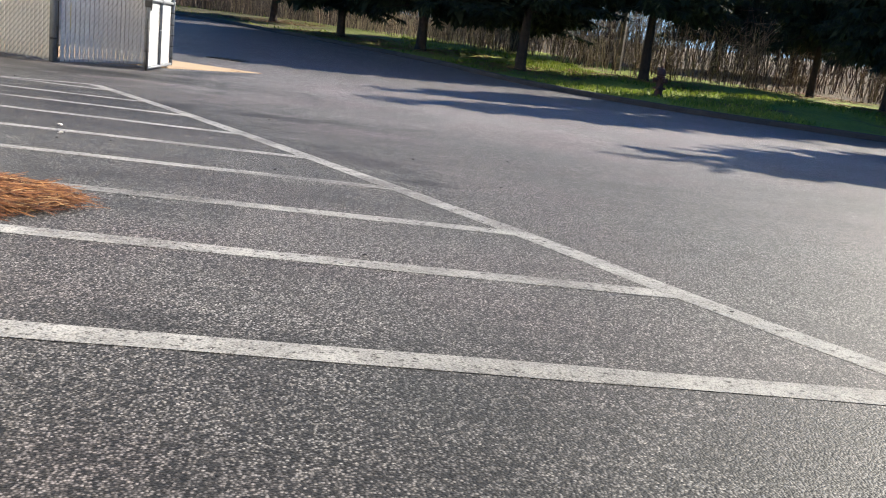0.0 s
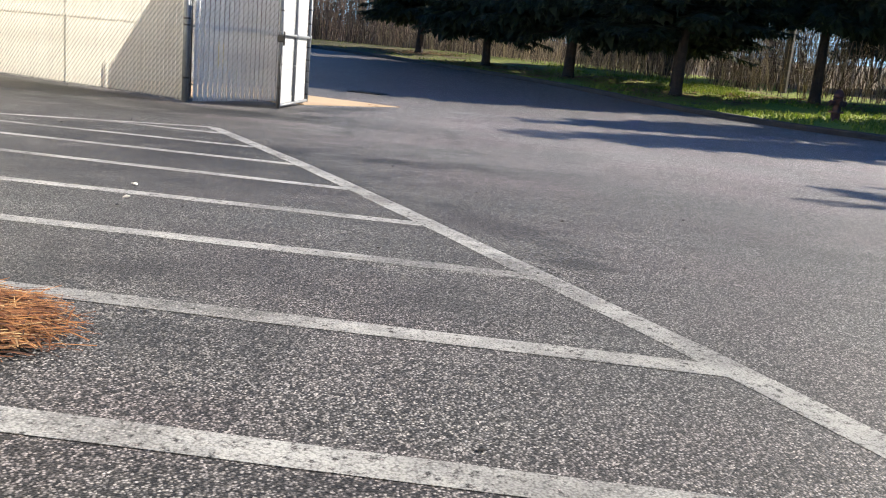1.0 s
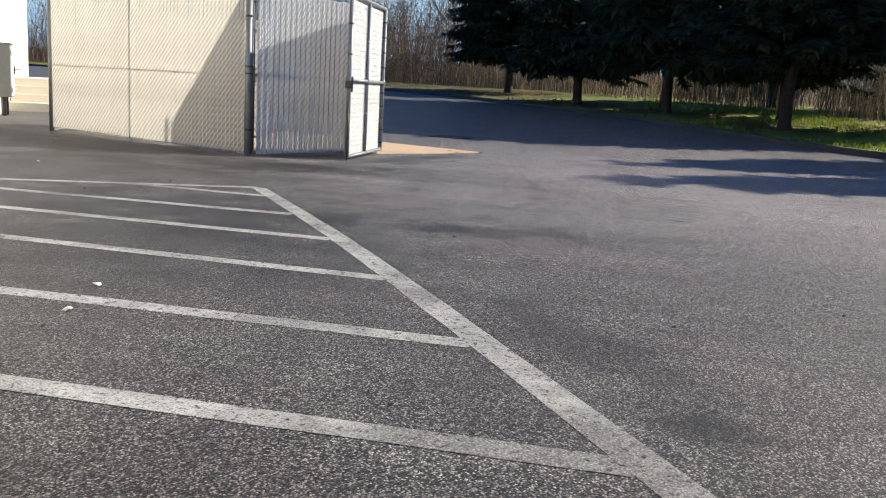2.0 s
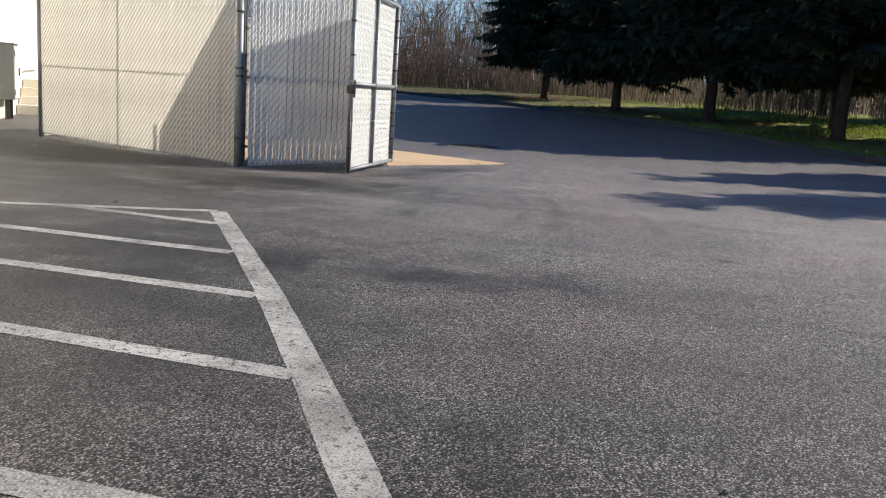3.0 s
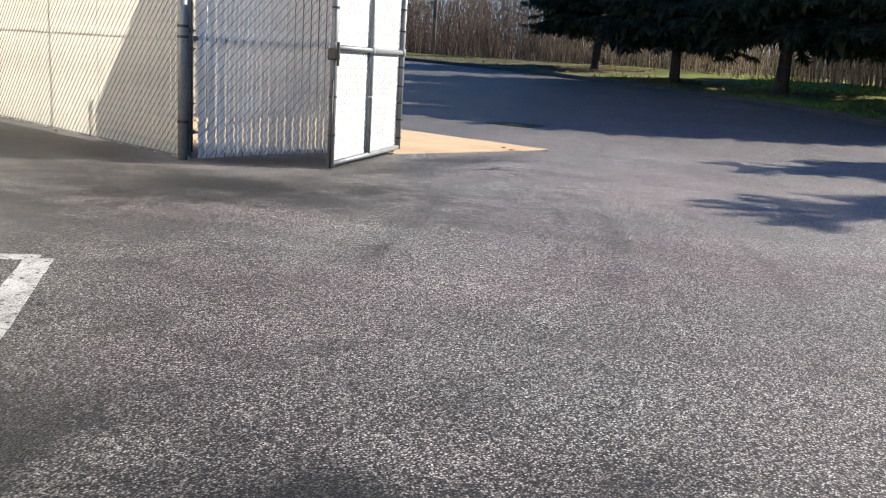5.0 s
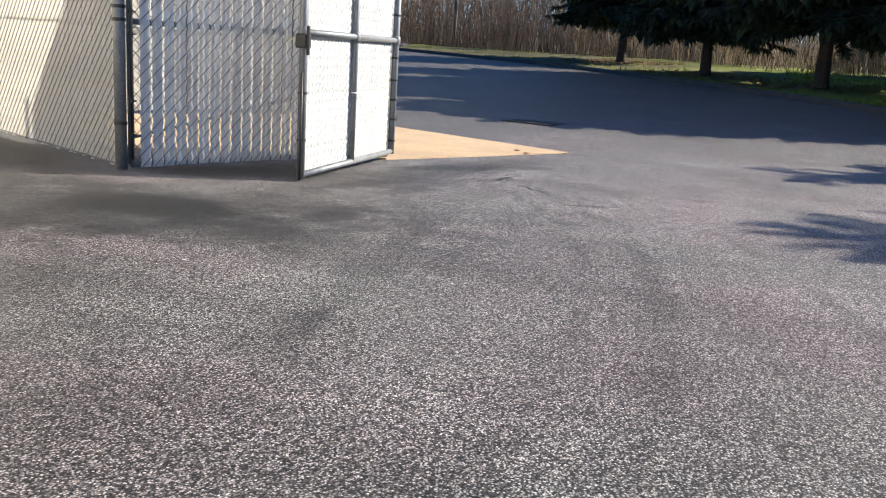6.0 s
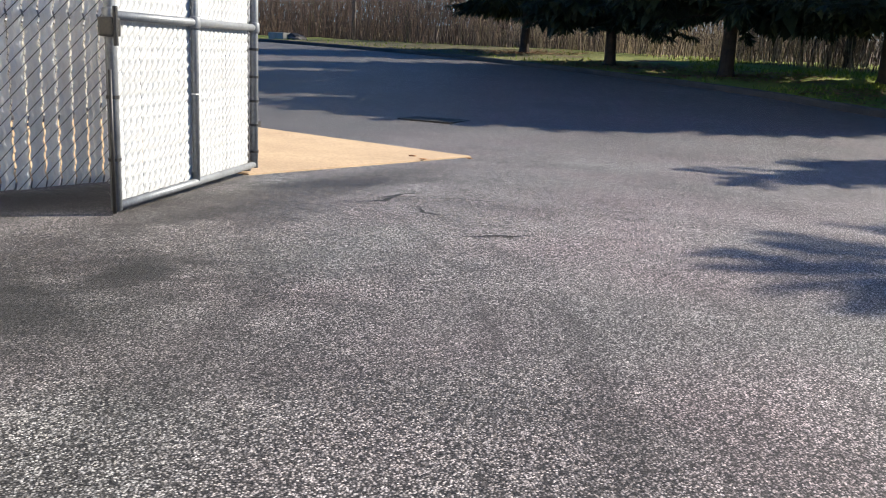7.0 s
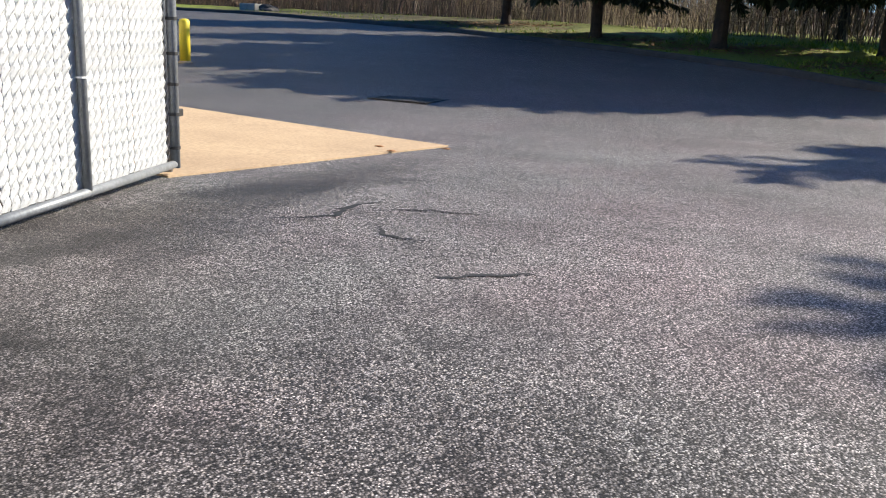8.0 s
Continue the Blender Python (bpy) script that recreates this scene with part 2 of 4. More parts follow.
# rings left by turning lorries: middle, radius, width
TYRE_MARKS = [(-7.0, 9.7, 5.25, 0.10), (-7.0, 9.7, 6.05, 0.05), (-7.0, 9.7, 6.32, 0.09), (-7.4, 9.2, 7.5, 0.07), (-6.2, 8.8, 4.6, 0.06)]
# paler, traffic-bleached stretches of the lot; sheen of the far asphalt is painted in
PALE_AND_SHEEN = [(2.8, 15.0, 9.5, 9.0, 0, 0.85), (5.0, 8.5, 6.0, 8.0, 30, 0.2)]
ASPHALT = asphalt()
PAINT = stripe_paint()
CONCRETE = mottled("tan_concrete", (0.55, 0.395, 0.245), (0.42, 0.295, 0.185), 1.2, 0.9, 0.3, 40)
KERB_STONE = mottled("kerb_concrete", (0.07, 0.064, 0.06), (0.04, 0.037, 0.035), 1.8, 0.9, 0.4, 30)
OLD_CONCRETE = mottled("old_concrete", (0.36, 0.34, 0.31), (0.24, 0.23, 0.21), 2.5, 0.9, 0.4, 30)
STUCCO = mottled("cream_stucco", (0.80, 0.74, 0.62), (0.76, 0.70, 0.585), 0.6, 0.9, 0.25, 70, 0.004)
GALVANISED = mottled("galvanised_steel", (0.25, 0.26, 0.275), (0.17, 0.18, 0.195), 9, 0.5, 0.1, 60, 0.002, 0.3)
WIRE = mottled("wire_steel", (0.30, 0.30, 0.31), (0.22, 0.22, 0.23), 12, 0.5, 0.1, 60, 0.001, 0.2)
WIRE_DARK = mottled("dull_wire", (0.16, 0.16, 0.17), (0.11, 0.11, 0.12), 12, 0.5, 0.1, 60, 0.001, 0.2)
WIRE_PALE = mottled("pale_wire", (0.52, 0.51, 0.49), (0.42, 0.41, 0.40), 12, 0.5, 0.1, 60, 0.001, 0.1)
BLACK_IRON = mottled("dark_iron", (0.035, 0.035, 0.038), (0.06, 0.055, 0.05), 14, 0.5, 0.2, 80, 0.002, 0.4)
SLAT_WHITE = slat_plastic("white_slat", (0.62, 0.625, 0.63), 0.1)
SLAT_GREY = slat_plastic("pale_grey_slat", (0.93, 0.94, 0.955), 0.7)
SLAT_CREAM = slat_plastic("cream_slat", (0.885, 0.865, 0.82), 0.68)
GREY_BOX = mottled("grey_box_paint", (0.20, 0.215, 0.21), (0.16, 0.17, 0.17), 3, 0.5, 0.1, 50, 0.002)
WHITE_PAINT = mottled("white_paint", (0.78, 0.78, 0.77), (0.70, 0.70, 0.69), 2, 0.5, 0.1, 50, 0.002)
YELLOW = mottled("yellow_paint", (0.78, 0.62, 0.03), (0.62, 0.48, 0.03), 4, 0.5, 0.15, 60, 0.002)
HYDRANT_RED = mottled("faded_red_paint", (0.10, 0.028, 0.02), (0.06, 0.026, 0.018), 9, 0.6, 0.3, 60, 0.003)
BARK = mottled("conifer_bark", (0.06, 0.04, 0.029), (0.028, 0.02, 0.016), 6, 0.95, 0.9, 26, 0.02)
GREY_BARK = mottled("grey_bark", (0.17, 0.145, 0.125), (0.10, 0.085, 0.075), 3, 0.95, 0.6, 20, 0.02)
NEEDLES = islands("needles", ((0.0, (0.012, 0.020, 0.010)), (0.6, (0.021, 0.034, 0.015)), (1.0, (0.044, 0.054, 0.02))), 0.85)
STEMS = islands("bare_stems", ((0.0, (0.035, 0.022, 0.017)), (0.42, (0.12, 0.078, 0.05)), (0.82, (0.42, 0.31, 0.2)), (1.0, (0.2, 0.18, 0.06))), 0.9)
SAPLINGS = islands("bare_saplings", ((0.0, (0.032, 0.019, 0.015)), (0.5, (0.068, 0.041, 0.029)), (0.9, (0.145, 0.088, 0.06)), (1.0, (0.09, 0.08, 0.03))), 0.9)
BLADES = islands("grass_blades", ((0.0, (0.09, 0.14, 0.014)), (0.6, (0.20, 0.27, 0.022)), (1.0, (0.33, 0.34, 0.06))), 0.8, 0.3)
STRAW = islands("pine_straw", ((0.0, (0.045, 0.016, 0.008)), (0.45, (0.19, 0.066, 0.022)), (0.85, (0.34, 0.15, 0.05)), (1.0, (0.52, 0.36, 0.18))), 0.8)
LEAF_BROWN = islands("dead_leaves", ((0.0, (0.14, 0.06, 0.028)), (1.0, (0.40, 0.20, 0.09))), 0.85)
PALE_CHIP = mottled("pale_litter", (0.66, 0.64, 0.60), (0.5, 0.48, 0.44), 20, 0.8)
TAR = mottled("crack_tar", (0.02, 0.02, 0.021), (0.035, 0.034, 0.034), 9, 0.7, 0.3, 90, 0.003)


def verge_mat():
    m = Nodes("verge_turf", 0.95)
    n = m.noise(0.5, 6, 0.65)
    c = m.ramp(n, (0.30, (0.13, 0.075, 0.035)), (0.37, (0.17, 0.12, 0.04)), (0.43, (0.2, 0.24, 0.024)), (0.7, (0.3, 0.345, 0.034)))
    # needle litter on the north-west verge, its colour darkened for tree shade too
    litter = m.ramp(m.noise(0.9, 6, 0.7), (0.35, (0.05, 0.03, 0.018)), (0.55, (0.08, 0.05, 0.028)), (0.7, (0.065, 0.08, 0.02)))
    c = m.mix(m.math("MULTIPLY", m.blob(-11.5, 43.5, 16.0, 10.0, -42, 0.2), 0.85), c, litter)
    c = m.mix(1.0, c, m.ramp(m.noise(14, 5, 0.7), (0.3, 0.55), (0.7, 1.3)), "MULTIPLY")
    return m.done(c, m.noise(18, 6, 0.7), 0.9, 0.05)


def woods_floor():
    m = Nodes("leaf_litter", 0.95)
    c = m.ramp(m.noise(0.7, 6, 0.7), (0.3, (0.11, 0.075, 0.045)), (0.6, (0.21, 0.15, 0.09)), (0.75, (0.15, 0.14, 0.05)))
    c = m.mix(1.0, c, m.ramp(m.noise(9, 5, 0.7), (0.3, 0.5), (0.7, 1.35)), "MULTIPLY")
    return m.done(c, m.noise(9, 6, 0.7), 0.9, 0.08)


TURF, LITTER = verge_mat(), woods_floor()


# ---- mesh helpers ----
def mesh_of(name, bm, material, smooth=False):
    me = bpy.data.meshes.new(name)
    bm.normal_update()
    bm.to_mesh(me)
    bm.free()
    me.materials.append(material)
    if smooth:
        me.polygons.foreach_set("use_smooth", [True] * len(me.polygons))
    return me


def part(name, bm, material, parent=None, label="", smooth=False):
    ob = new(name, mesh_of(name, bm, material, smooth))
    if parent is not None:
        ob.parent = parent
    return tagged(ob, label)


def raw(name, verts, faces, material, parent=None):
    me = bpy.data.meshes.new(name)
    me.from_pydata([tuple(v) for v in verts], [], faces)
    me.materials.append(material)
    ob = new(name, me)
    if parent is not None:
        ob.parent = parent
    return ob


def thing(name, m, label, category, group=""):
    ob = new(name)
    ob.matrix_world = m
    return tagged(ob, label, category, group)


def box(bm, x0, x1, y0, y1, z0, z1, bevel=0.0):
    made = bmesh.ops.create_cube(bm, size=1, matrix=Matrix.Translation(((x0 + x1) / 2, (y0 + y1) / 2, (z0 + z1) / 2)) @ Matrix.Diagonal((x1 - x0, y1 - y0, z1 - z0, 1)))
    if bevel:
        vs = set(made["verts"])
        bmesh.ops.bevel(bm, geom=[e for e in bm.edges if e.verts[0] in vs and e.verts[1] in vs], offset=bevel, segments=2, affect="EDGES", profile=0.6)
    return bm


def tube(bm, points, r, sides=10, caps=True):
    """A round bar along points; r is one radius or one for each point."""
    rs = r if isinstance(r, (list, tuple)) else [r] * len(points)
    pts = [Vector(p) for p in points]
    rings = []
    for i, p in enumerate(pts):
        way = (pts[min(i + 1, len(pts) - 1)] - pts[max(i - 1, 0)]).normalized()
        side = way.cross(Vector((0, 0, 1)) if abs(way.z) < 0.9 else Vector((1, 0, 0))).normalized()
        up = side.cross(way)
        rings.append([bm.verts.new(p + rs[i] * (math.cos(a) * side + math.sin(a) * up)) for a in (2 * math.pi * k / sides for k in range(sides))])
    for a, b in zip(rings, rings[1:]):
        for k in range(sides):
            bm.faces.new((a[k], a[(k + 1) % sides], b[(k + 1) % sides], b[k]))
    if caps:
        bm.faces.new(rings[0][::-1])
        bm.faces.new(rings[-1])
    return bm


def lathe(bm, profile, sides=20, centre=(0, 0)):
    """Turned shape from (radius, height) pairs, closed at both ends."""
    rings = [[bm.verts.new((centre[0] + r * math.cos(2 * math.pi * k / sides), centre[1] + r * math.sin(2 * math.pi * k / sides), z)) for k in range(sides)] for r, z in profile]
    for a, b in zip(rings, rings[1:]):
        for k in range(sides):
            bm.faces.new((a[k], a[(k + 1) % sides], b[(k + 1) % sides], b[k]))
    bm.faces.new(rings[0][::-1])
    bm.faces.new(rings[-1])
    return bm


# ---- the lie of the land ----
def lie(x, y):
    """Height of the asphalt: it falls gently to a drain and rises beyond it."""
    low, slope_in, slope_out = 18.2, -0.0182, 0.035
    z = 0.074 + slope_in * low
    d = y - low
    soft = 1.2
    z += (slope_in + slope_out) / 2 * d + (slope_out - slope_in) / 2 * (math.sqrt(d * d + soft * soft))
    if y > 46:
        z -= (slope_out - 0.008) * (y - 46)
    if y < -20:
        z += slope_in * (-20 - y)
    return z


def spread(a, b, near, step, far):
    """Coordinates with a fine step within near and growing steps beyond."""
    inner = list(np.arange(near[0], near[1] + step / 2, step))
    grow = [step * 1.5 ** k for k in range(1, 40)]
    left, right, v = [], [], near[0]
    for g in grow:
        v -= g
        left.append(v)
        if v < a:
            break
    v = near[1]
    for g in grow:
        v += g
        right.append(v)
        if v > b:
            break
    return left[::-1] + inner + right


xs, ys = spread(-900, 900, (-14, 20), 1.0, 1), spread(-900, 1200, (-4, 50), 0.6, 1)
verts = [(x, y, lie(x, y)) for y in ys for x in xs]
nx = len(xs)
faces = [(j * nx + i, j * nx + i + 1, (j + 1) * nx + i + 1, (j + 1) * nx + i) for j in range(len(ys) - 1) for i in range(nx - 1)]
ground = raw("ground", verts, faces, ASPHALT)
ground.data.polygons.foreach_set("use_smooth", [True] * len(faces))
tagged(ground, "worn grey asphalt of the parking lot with stains", "ground", kind="structure")

# kerb line of the verge, from the east round to the north-west
KERB = [(90, 10), (45, 13.5), (24, 16.5), (15, 18.3), (10.1, 19.6), (6.6, 20.9), (4.2, 22.9), (2.7, 25.4), (1.0, 28.9), (-2.9, 34.0), (-7.5, 39.1), (-12.2, 42.6), (-17.8, 46.1), (-28, 51), (-60, 60), (-140, 72)]


def smooth_line(points, n):
    """Catmull-Rom through points, n steps a span."""
    out = []
    p = [Vector(q) for q in points]
    for i in range(len(p) - 1):
        a, b, c, d = p[max(i - 1, 0)], p[i], p[i + 1], p[min(i + 2, len(p) - 1)]
        for k in range(n):
            t = k / n
            out.append(0.5 * (2 * b + (c - a) * t + (2 * a - 5 * b + 4 * c - d) * t * t + (3 * b - a - 3 * c + d) * t ** 3))
    return out + [p[-1]]


OUT = Vector((0.5, 0.866))  # away from the lot
kerb_line = smooth_line(KERB, 8)


def kerb_distance(x, y):
    """How far a place lies behind the kerb, along OUT."""
    e = Vector((OUT.y, -OUT.x))
    s = e.dot(Vector((x, y)))
    for a, b in zip(kerb_line, kerb_line[1:]):
        sa, sb = e.dot(a), e.dot(b)
        if sb <= s <= sa:
            k = (sa - s) / max(sa - sb, 1e-6)
            return OUT.dot(Vector((x, y))) - OUT.dot(a.lerp(b, k))
    return -1.0


def verge_height(x, y, d):
    rise = 0.13 + 0.15 * min(d / 6, 1) ** 1.5
    return lie(x, y) + rise + (0.07 * noise.noise((x * 0.5, y * 0.5, 0)) if d > 0.3 else 0)


steps = [0.16, 0.5, 1, 1.6, 2.4, 3.2, 4.2, 5.5, 7, 9, 12, 16]
vs, fs = [], []
for p in kerb_line:
    for d in steps:
        q = p + OUT * d
        vs.append((q.x, q.y, verge_height(q.x, q.y, d)))
w = len(steps)
for i in range(len(kerb_line) - 1):
    for k in range(w - 1):
        fs.append((i * w + k, i * w + k + 1, (i + 1) * w + k + 1, (i + 1) * w + k))
verge = raw("grass_verge", vs, fs, TURF)
verge.data.polygons.foreach_set("use_smooth", [True] * len(fs))
tagged(verge, "green grass verge with bare brown patches under the trees", "verge", kind="structure")
steps = [15.5, 19, 24, 32, 45, 70, 120, 250, 600, 1000]
vs, fs = [], []
for p in kerb_line:
    for d in steps:
        q = p + OUT * d
        vs.append((q.x, q.y, verge_height(q.x, q.y, d) + (0.02 if d > 16 else -0.02) + min(0.05 * max(d - 24, 0), 3.0)))
w = len(steps)
for i in range(len(kerb_line) - 1):
    for k in range(w - 1):
        fs.append((i * w + k, i * w + k + 1, (i + 1) * w + k + 1, (i + 1) * w + k))
woods = raw("woods_ground", vs, fs, LITTER)
woods.data.polygons.foreach_set("use_smooth", [True] * len(fs))
tagged(woods, "brown leaf litter on the ground of the bare woods", "ground", kind="structure")

bm = bmesh.new()
rows_v = []
for p in kerb_line:
    z = lie(p.x, p.y)
    prof = [(0.0, -0.1), (0.0, 0.10), (0.03, 0.135), (0.15, 0.14), (0.18, 0.0)]
    rows_v.append([bm.verts.new((p.x + OUT.x * d, p.y + OUT.y * d, z + h)) for d, h in prof])
for a, b in zip(rows_v, rows_v[1:]):
    for k in range(4):
        bm.faces.new((a[k], a[k + 1], b[k + 1], b[k]))
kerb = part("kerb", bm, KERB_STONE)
tagged(kerb, "low grey concrete kerb between asphalt and grass", "kerb", kind="structure")


# ---- painted stripes ----
def ribbon(name, a, b, width, material, lift=0.004, step=0.25, wobble=0.004):
    a, b = Vector(a), Vector(b)
    n = max(2, int((b - a).length / step))
    side = Vector((-(b - a).y, (b - a).x)).normalized() * width / 2
    vs = []
    for i in range(n + 1):
        p = a.lerp(b, i / n)
        for s in (-1, 1):
            q = p + side * (s + random.uniform(-wobble, wobble) * 12)
            vs.append((q.x, q.y, lie(q.x, q.y) + lift))
    ob = raw(name, vs, [(2 * i, 2 * i + 1, 2 * i + 3, 2 * i + 2) for i in range(n)], material)
    return ob


# foot of the building's wall and its direction
W0, WD = Vector((-8.05, 11.24)), Vector((-0.5446, 0.8387))
LONG = [(2.8, 0.0), (2.1, 1.08), (1.44, 2.17), (1.08, 2.76), (0.66, 3.53), (0.17, 4.35), (-0.34, 5.19), (-0.84, 6.0), (-1.44, 6.94), (-1.97, 7.73), (-2.45, 8.43), (-2.73, 8.84)]


def long_stripe(points, width):
    line = smooth_line(points, 6)
    vs = []
    for i, p in enumerate(line):
        way = (line[min(i + 1, len(line) - 1)] - line[max(i - 1, 0)]).normalized()
        side = Vector((-way.y, way.x)) * width / 2
        for q in (p - side * random.uniform(0.95, 1.05), p + side * random.uniform(0.95, 1.05)):
            vs.append((q.x, q.y, lie(q.x, q.y) + 0.0012))
    return raw("long_stripe", vs, [(2 * i, 2 * i + 2, 2 * i + 3, 2 * i + 1) for i in range(len(line) - 1)], PAINT)


tagged(long_stripe(LONG, 0.108), "long worn white painted line closing off the hatched stripes", "road marking", kind="structure")
# cross stripes: where each meets the long line, and its western end
for east, west in (((1.52, 2.02), (-6, 1.62)), ((1.04, 2.78), (-7, 2.55)), ((0.63, 3.52), (-7, 3.35)), ((0.14, 4.33), (-7, 4.2)),
                   ((-0.35, 5.12), (-7, 5.02)), ((-0.86, 5.95), (-7, 6.08)), ((-1.4, 6.78), (-7, 6.82)), ((-1.93, 7.56), (-7, 7.45)), ((-2.46, 8.36), (-3.62, 8.4)), ((-2.74, 8.85), (-6.2, 7.0))):
    a, b = Vector(east), Vector(west)
    k = (W0 - a).cross(WD) / (b - a).cross(WD)
    if 0 < k < 1.06:
        b = a.lerp(b, k - 0.06)
    ob = ribbon("cross_stripe", a, b, 0.096, PAINT, 0.0018)
    tagged(ob, "worn white painted cross stripe on the asphalt", "road marking", "hatched stripes", "structure")

# ---- dumpster enclosure ----
FC, U, V = Vector((-4.367, 12.129)), Vector((0.42, 0.9075)), Vector((-0.9075, 0.42))
G1, G2 = Vector((-3.264, 12.52)), Vector((-3.37, 14.296))
TOP = 1.78
PITCH = 0.073


def fabric(owner, length, z0, z1, slat_mat, y_slat, towards, wire=None, gauge=0.0026, twist=0.05, w=0.0675, weave=0.003, fold=0.006, pitch=PITCH, creased=False):
    """Chain-link fabric with privacy slats over a run along local x. towards: the side, along y, that the wires cross in front of."""
    bm = bmesh.new()
    h = z1 - z0
    prof = [(-w / 2, 0.0), (-w / 4, fold * 0.75), (0, fold), (w / 4, fold * 0.75), (w / 2, 0.0)]
    if creased:
        prof = [(-w / 2, 0.0), (-w * 0.27, fold), (0, fold * 0.15), (w * 0.27, fold), (w / 2, 0.0)]
    rows = int(h / (pitch / 2))
    faces = []
    for side in (1, -1):
        grid = []
        for r in range(rows + 1):
            k = weave * (1 if r % 2 else -1)
            grid.append([bm.verts.new((x + k, towards * (y * (1 + 60 * k) + side * 0.001), h * r / rows)) for x, y in prof])
        faces.append(grid)
        for r in range(rows):
            for k in range(4):
                q = (grid[r][k], grid[r][k + 1], grid[r + 1][k + 1], grid[r + 1][k])
                bm.faces.new(q if side > 0 else q[::-1])
    front, back = faces
    for r in (0, rows):
        for k in range(4):
            bm.faces.new((front[r][k], back[r][k], back[r][k + 1], front[r][k + 1]))
    me = mesh_of("slat", bm, slat_mat)
    n = int((length - 0.03) / pitch)
    start = (length - n * pitch) / 2 + pitch / 2
    for i in range(n):
        ob = new("slat", me)
        ob.parent = owner
        ob.location = (start + i * pitch, y_slat, z0 + random.uniform(-0.006, 0.006))
        ob.rotation_euler = (0, 0, random.uniform(-twist, twist))
    bm = bmesh.new()
    for direction, y in ((1, y_slat + towards * (fold + 0.0045)), (-1, y_slat - towards * 0.0105)):
        x = -h
        while x < length + h:
            a, b = (x, z0), (x + h, z1)
            if direction < 0:
                a, b = (x + h, z0), (x, z1)
            lo, hi = sorted(((0 - a[0]) / (b[0] - a[0]), (length - a[0]) / (b[0] - a[0])))
            lo, hi = max(lo, 0), min(hi, 1)
            if hi - lo > 0.01:
                p = [(a[0] + t * (b[0] - a[0]), y, a[1] + t * (b[1] - a[1])) for t in (lo, hi)]
                tube(bm, p, gauge, 4, False)
            x += pitch
    part("chain_link_wire", bm, wire or WIRE, owner, "thin galvanised diamond wire mesh")


def placed(name, a, b, label, category):
    """An Empty at a, its x axis along a to b; returns it and the length."""
    way = b - a
    ob = thing(name, Matrix.Translation((a.x, a.y, 0)) @ pose(0, 0, 0, 0, 0, math.degrees(math.atan2(way.y, way.x))), label, category)
    return ob, way.length


def bar(name, a, b, r, owner, mat=GALVANISED, sides=12):
    return part(name, tube(bmesh.new(), (a, b), r, sides), mat, owner, smooth=True)


def band(owner, x, y, z, r, height=0.011):
    """A clamp band round a post with its bolt."""
    bm = lathe(bmesh.new(), [(r, z - height), (r + 0.004, z - height), (r + 0.004, z + height), (r, z + height)], 14, (x, y))
    clamp = part("clamp_band", bm, BLACK_IRON, owner, "dark steel tension band")
    part("bolt", tube(bmesh.new(), ((x + r, y, z), (x + r + 0.018, y - 0.006, z)), 0.006, 6), BLACK_IRON, clamp)
    return clamp


def end_post(name, p, r, label):
    z = lie(p.x, p.y)
    ob = thing(name, Matrix.Translation((p.x, p.y, z)), label, "fence post")
    bm = tube(bmesh.new(), ((0, 0, -0.05), (0, 0, TOP - z + 0.05)), r, 16)
    part("post", bm, GALVANISED, ob, smooth=True)
    part("cap", lathe(bmesh.new(), [(r + 0.004, TOP - z + 0.05), (r + 0.004, TOP - z + 0.065), (r * 0.7, TOP - z + 0.085), (0.006, TOP - z + 0.095)], 16), GALVANISED, ob, smooth=True)
    return ob


FL = FC + V * 4.37
BACK = FL + U * 4.3
# side fence with cream slats, seen from outside against the light
side_fence, length = placed("side_fence", FL, FC, "chain-link side fence with sunlit cream privacy slats", "fence")
z_base = -0.125
fabric(side_fence, length, z_base, TOP, SLAT_CREAM, 0.0, -1, WIRE, 0.0034, 0.06, 0.0645, 0.004, 0.009)
for x in (length - 2.37,):
    bar("line_post", (x, 0.022, -0.2), (x, 0.022, TOP), 0.008, side_fence)
for z in (0.80, TOP - 0.02):
    bar("rail", (0, 0.024, z), (length, 0.024, z), 0.008, side_fence)
bar("tension_wire", (0, -0.004, z_base + 0.01), (length, -0.004, z_base + 0.01), 0.006, side_fence, WIRE, 6)
back_fence, length = placed("back_fence", FL, BACK, "chain-link back fence with cream privacy slats near the building", "fence")
fabric(back_fence, length, z_base - 0.03, TOP, SLAT_CREAM, 0.0, 1)
for x in (1.4, 2.9):
    bar("line_post", (x, -0.05, -0.25), (x, -0.05, TOP), 0.024, back_fence)
for z in (0.80, TOP - 0.02):
    bar("rail", (0, -0.045, z), (length, -0.045, z), 0.019, back_fence)

# closed front gate, hinged on the corner post
front_gate, length = placed("front_gate", FC + U * 0.075, G2 - U * 0.05, "closed chain-link gate with pale grey privacy slats", "gate")
fabric(front_gate, length, -0.135, TOP, SLAT_GREY, 0.0, -1, WIRE_DARK, 0.0026, 0.07, 0.074, 0.005, 0.013, 0.086, True)
for x in (0.01, length - 0.02):
    bar("gate_post", (x, 0.03, -0.12), (x, 0.03, TOP), 0.021, front_gate)
for z in (-0.12, 0.80, TOP - 0.02):
    bar("gate_rail", (0.01, 0.032, z), (length - 0.02, 0.032, z), 0.019, front_gate)
bar("truss_rod", (0.03, 0.022, 0.06), (length - 0.05, 0.022, 0.52), 0.009, front_gate, GALVANISED, 8)
bar("hinge_rod", (-0.012, -0.03, -0.08), (-0.012, -0.03, TOP - 0.05), 0.009, front_gate, BLACK_IRON, 8)
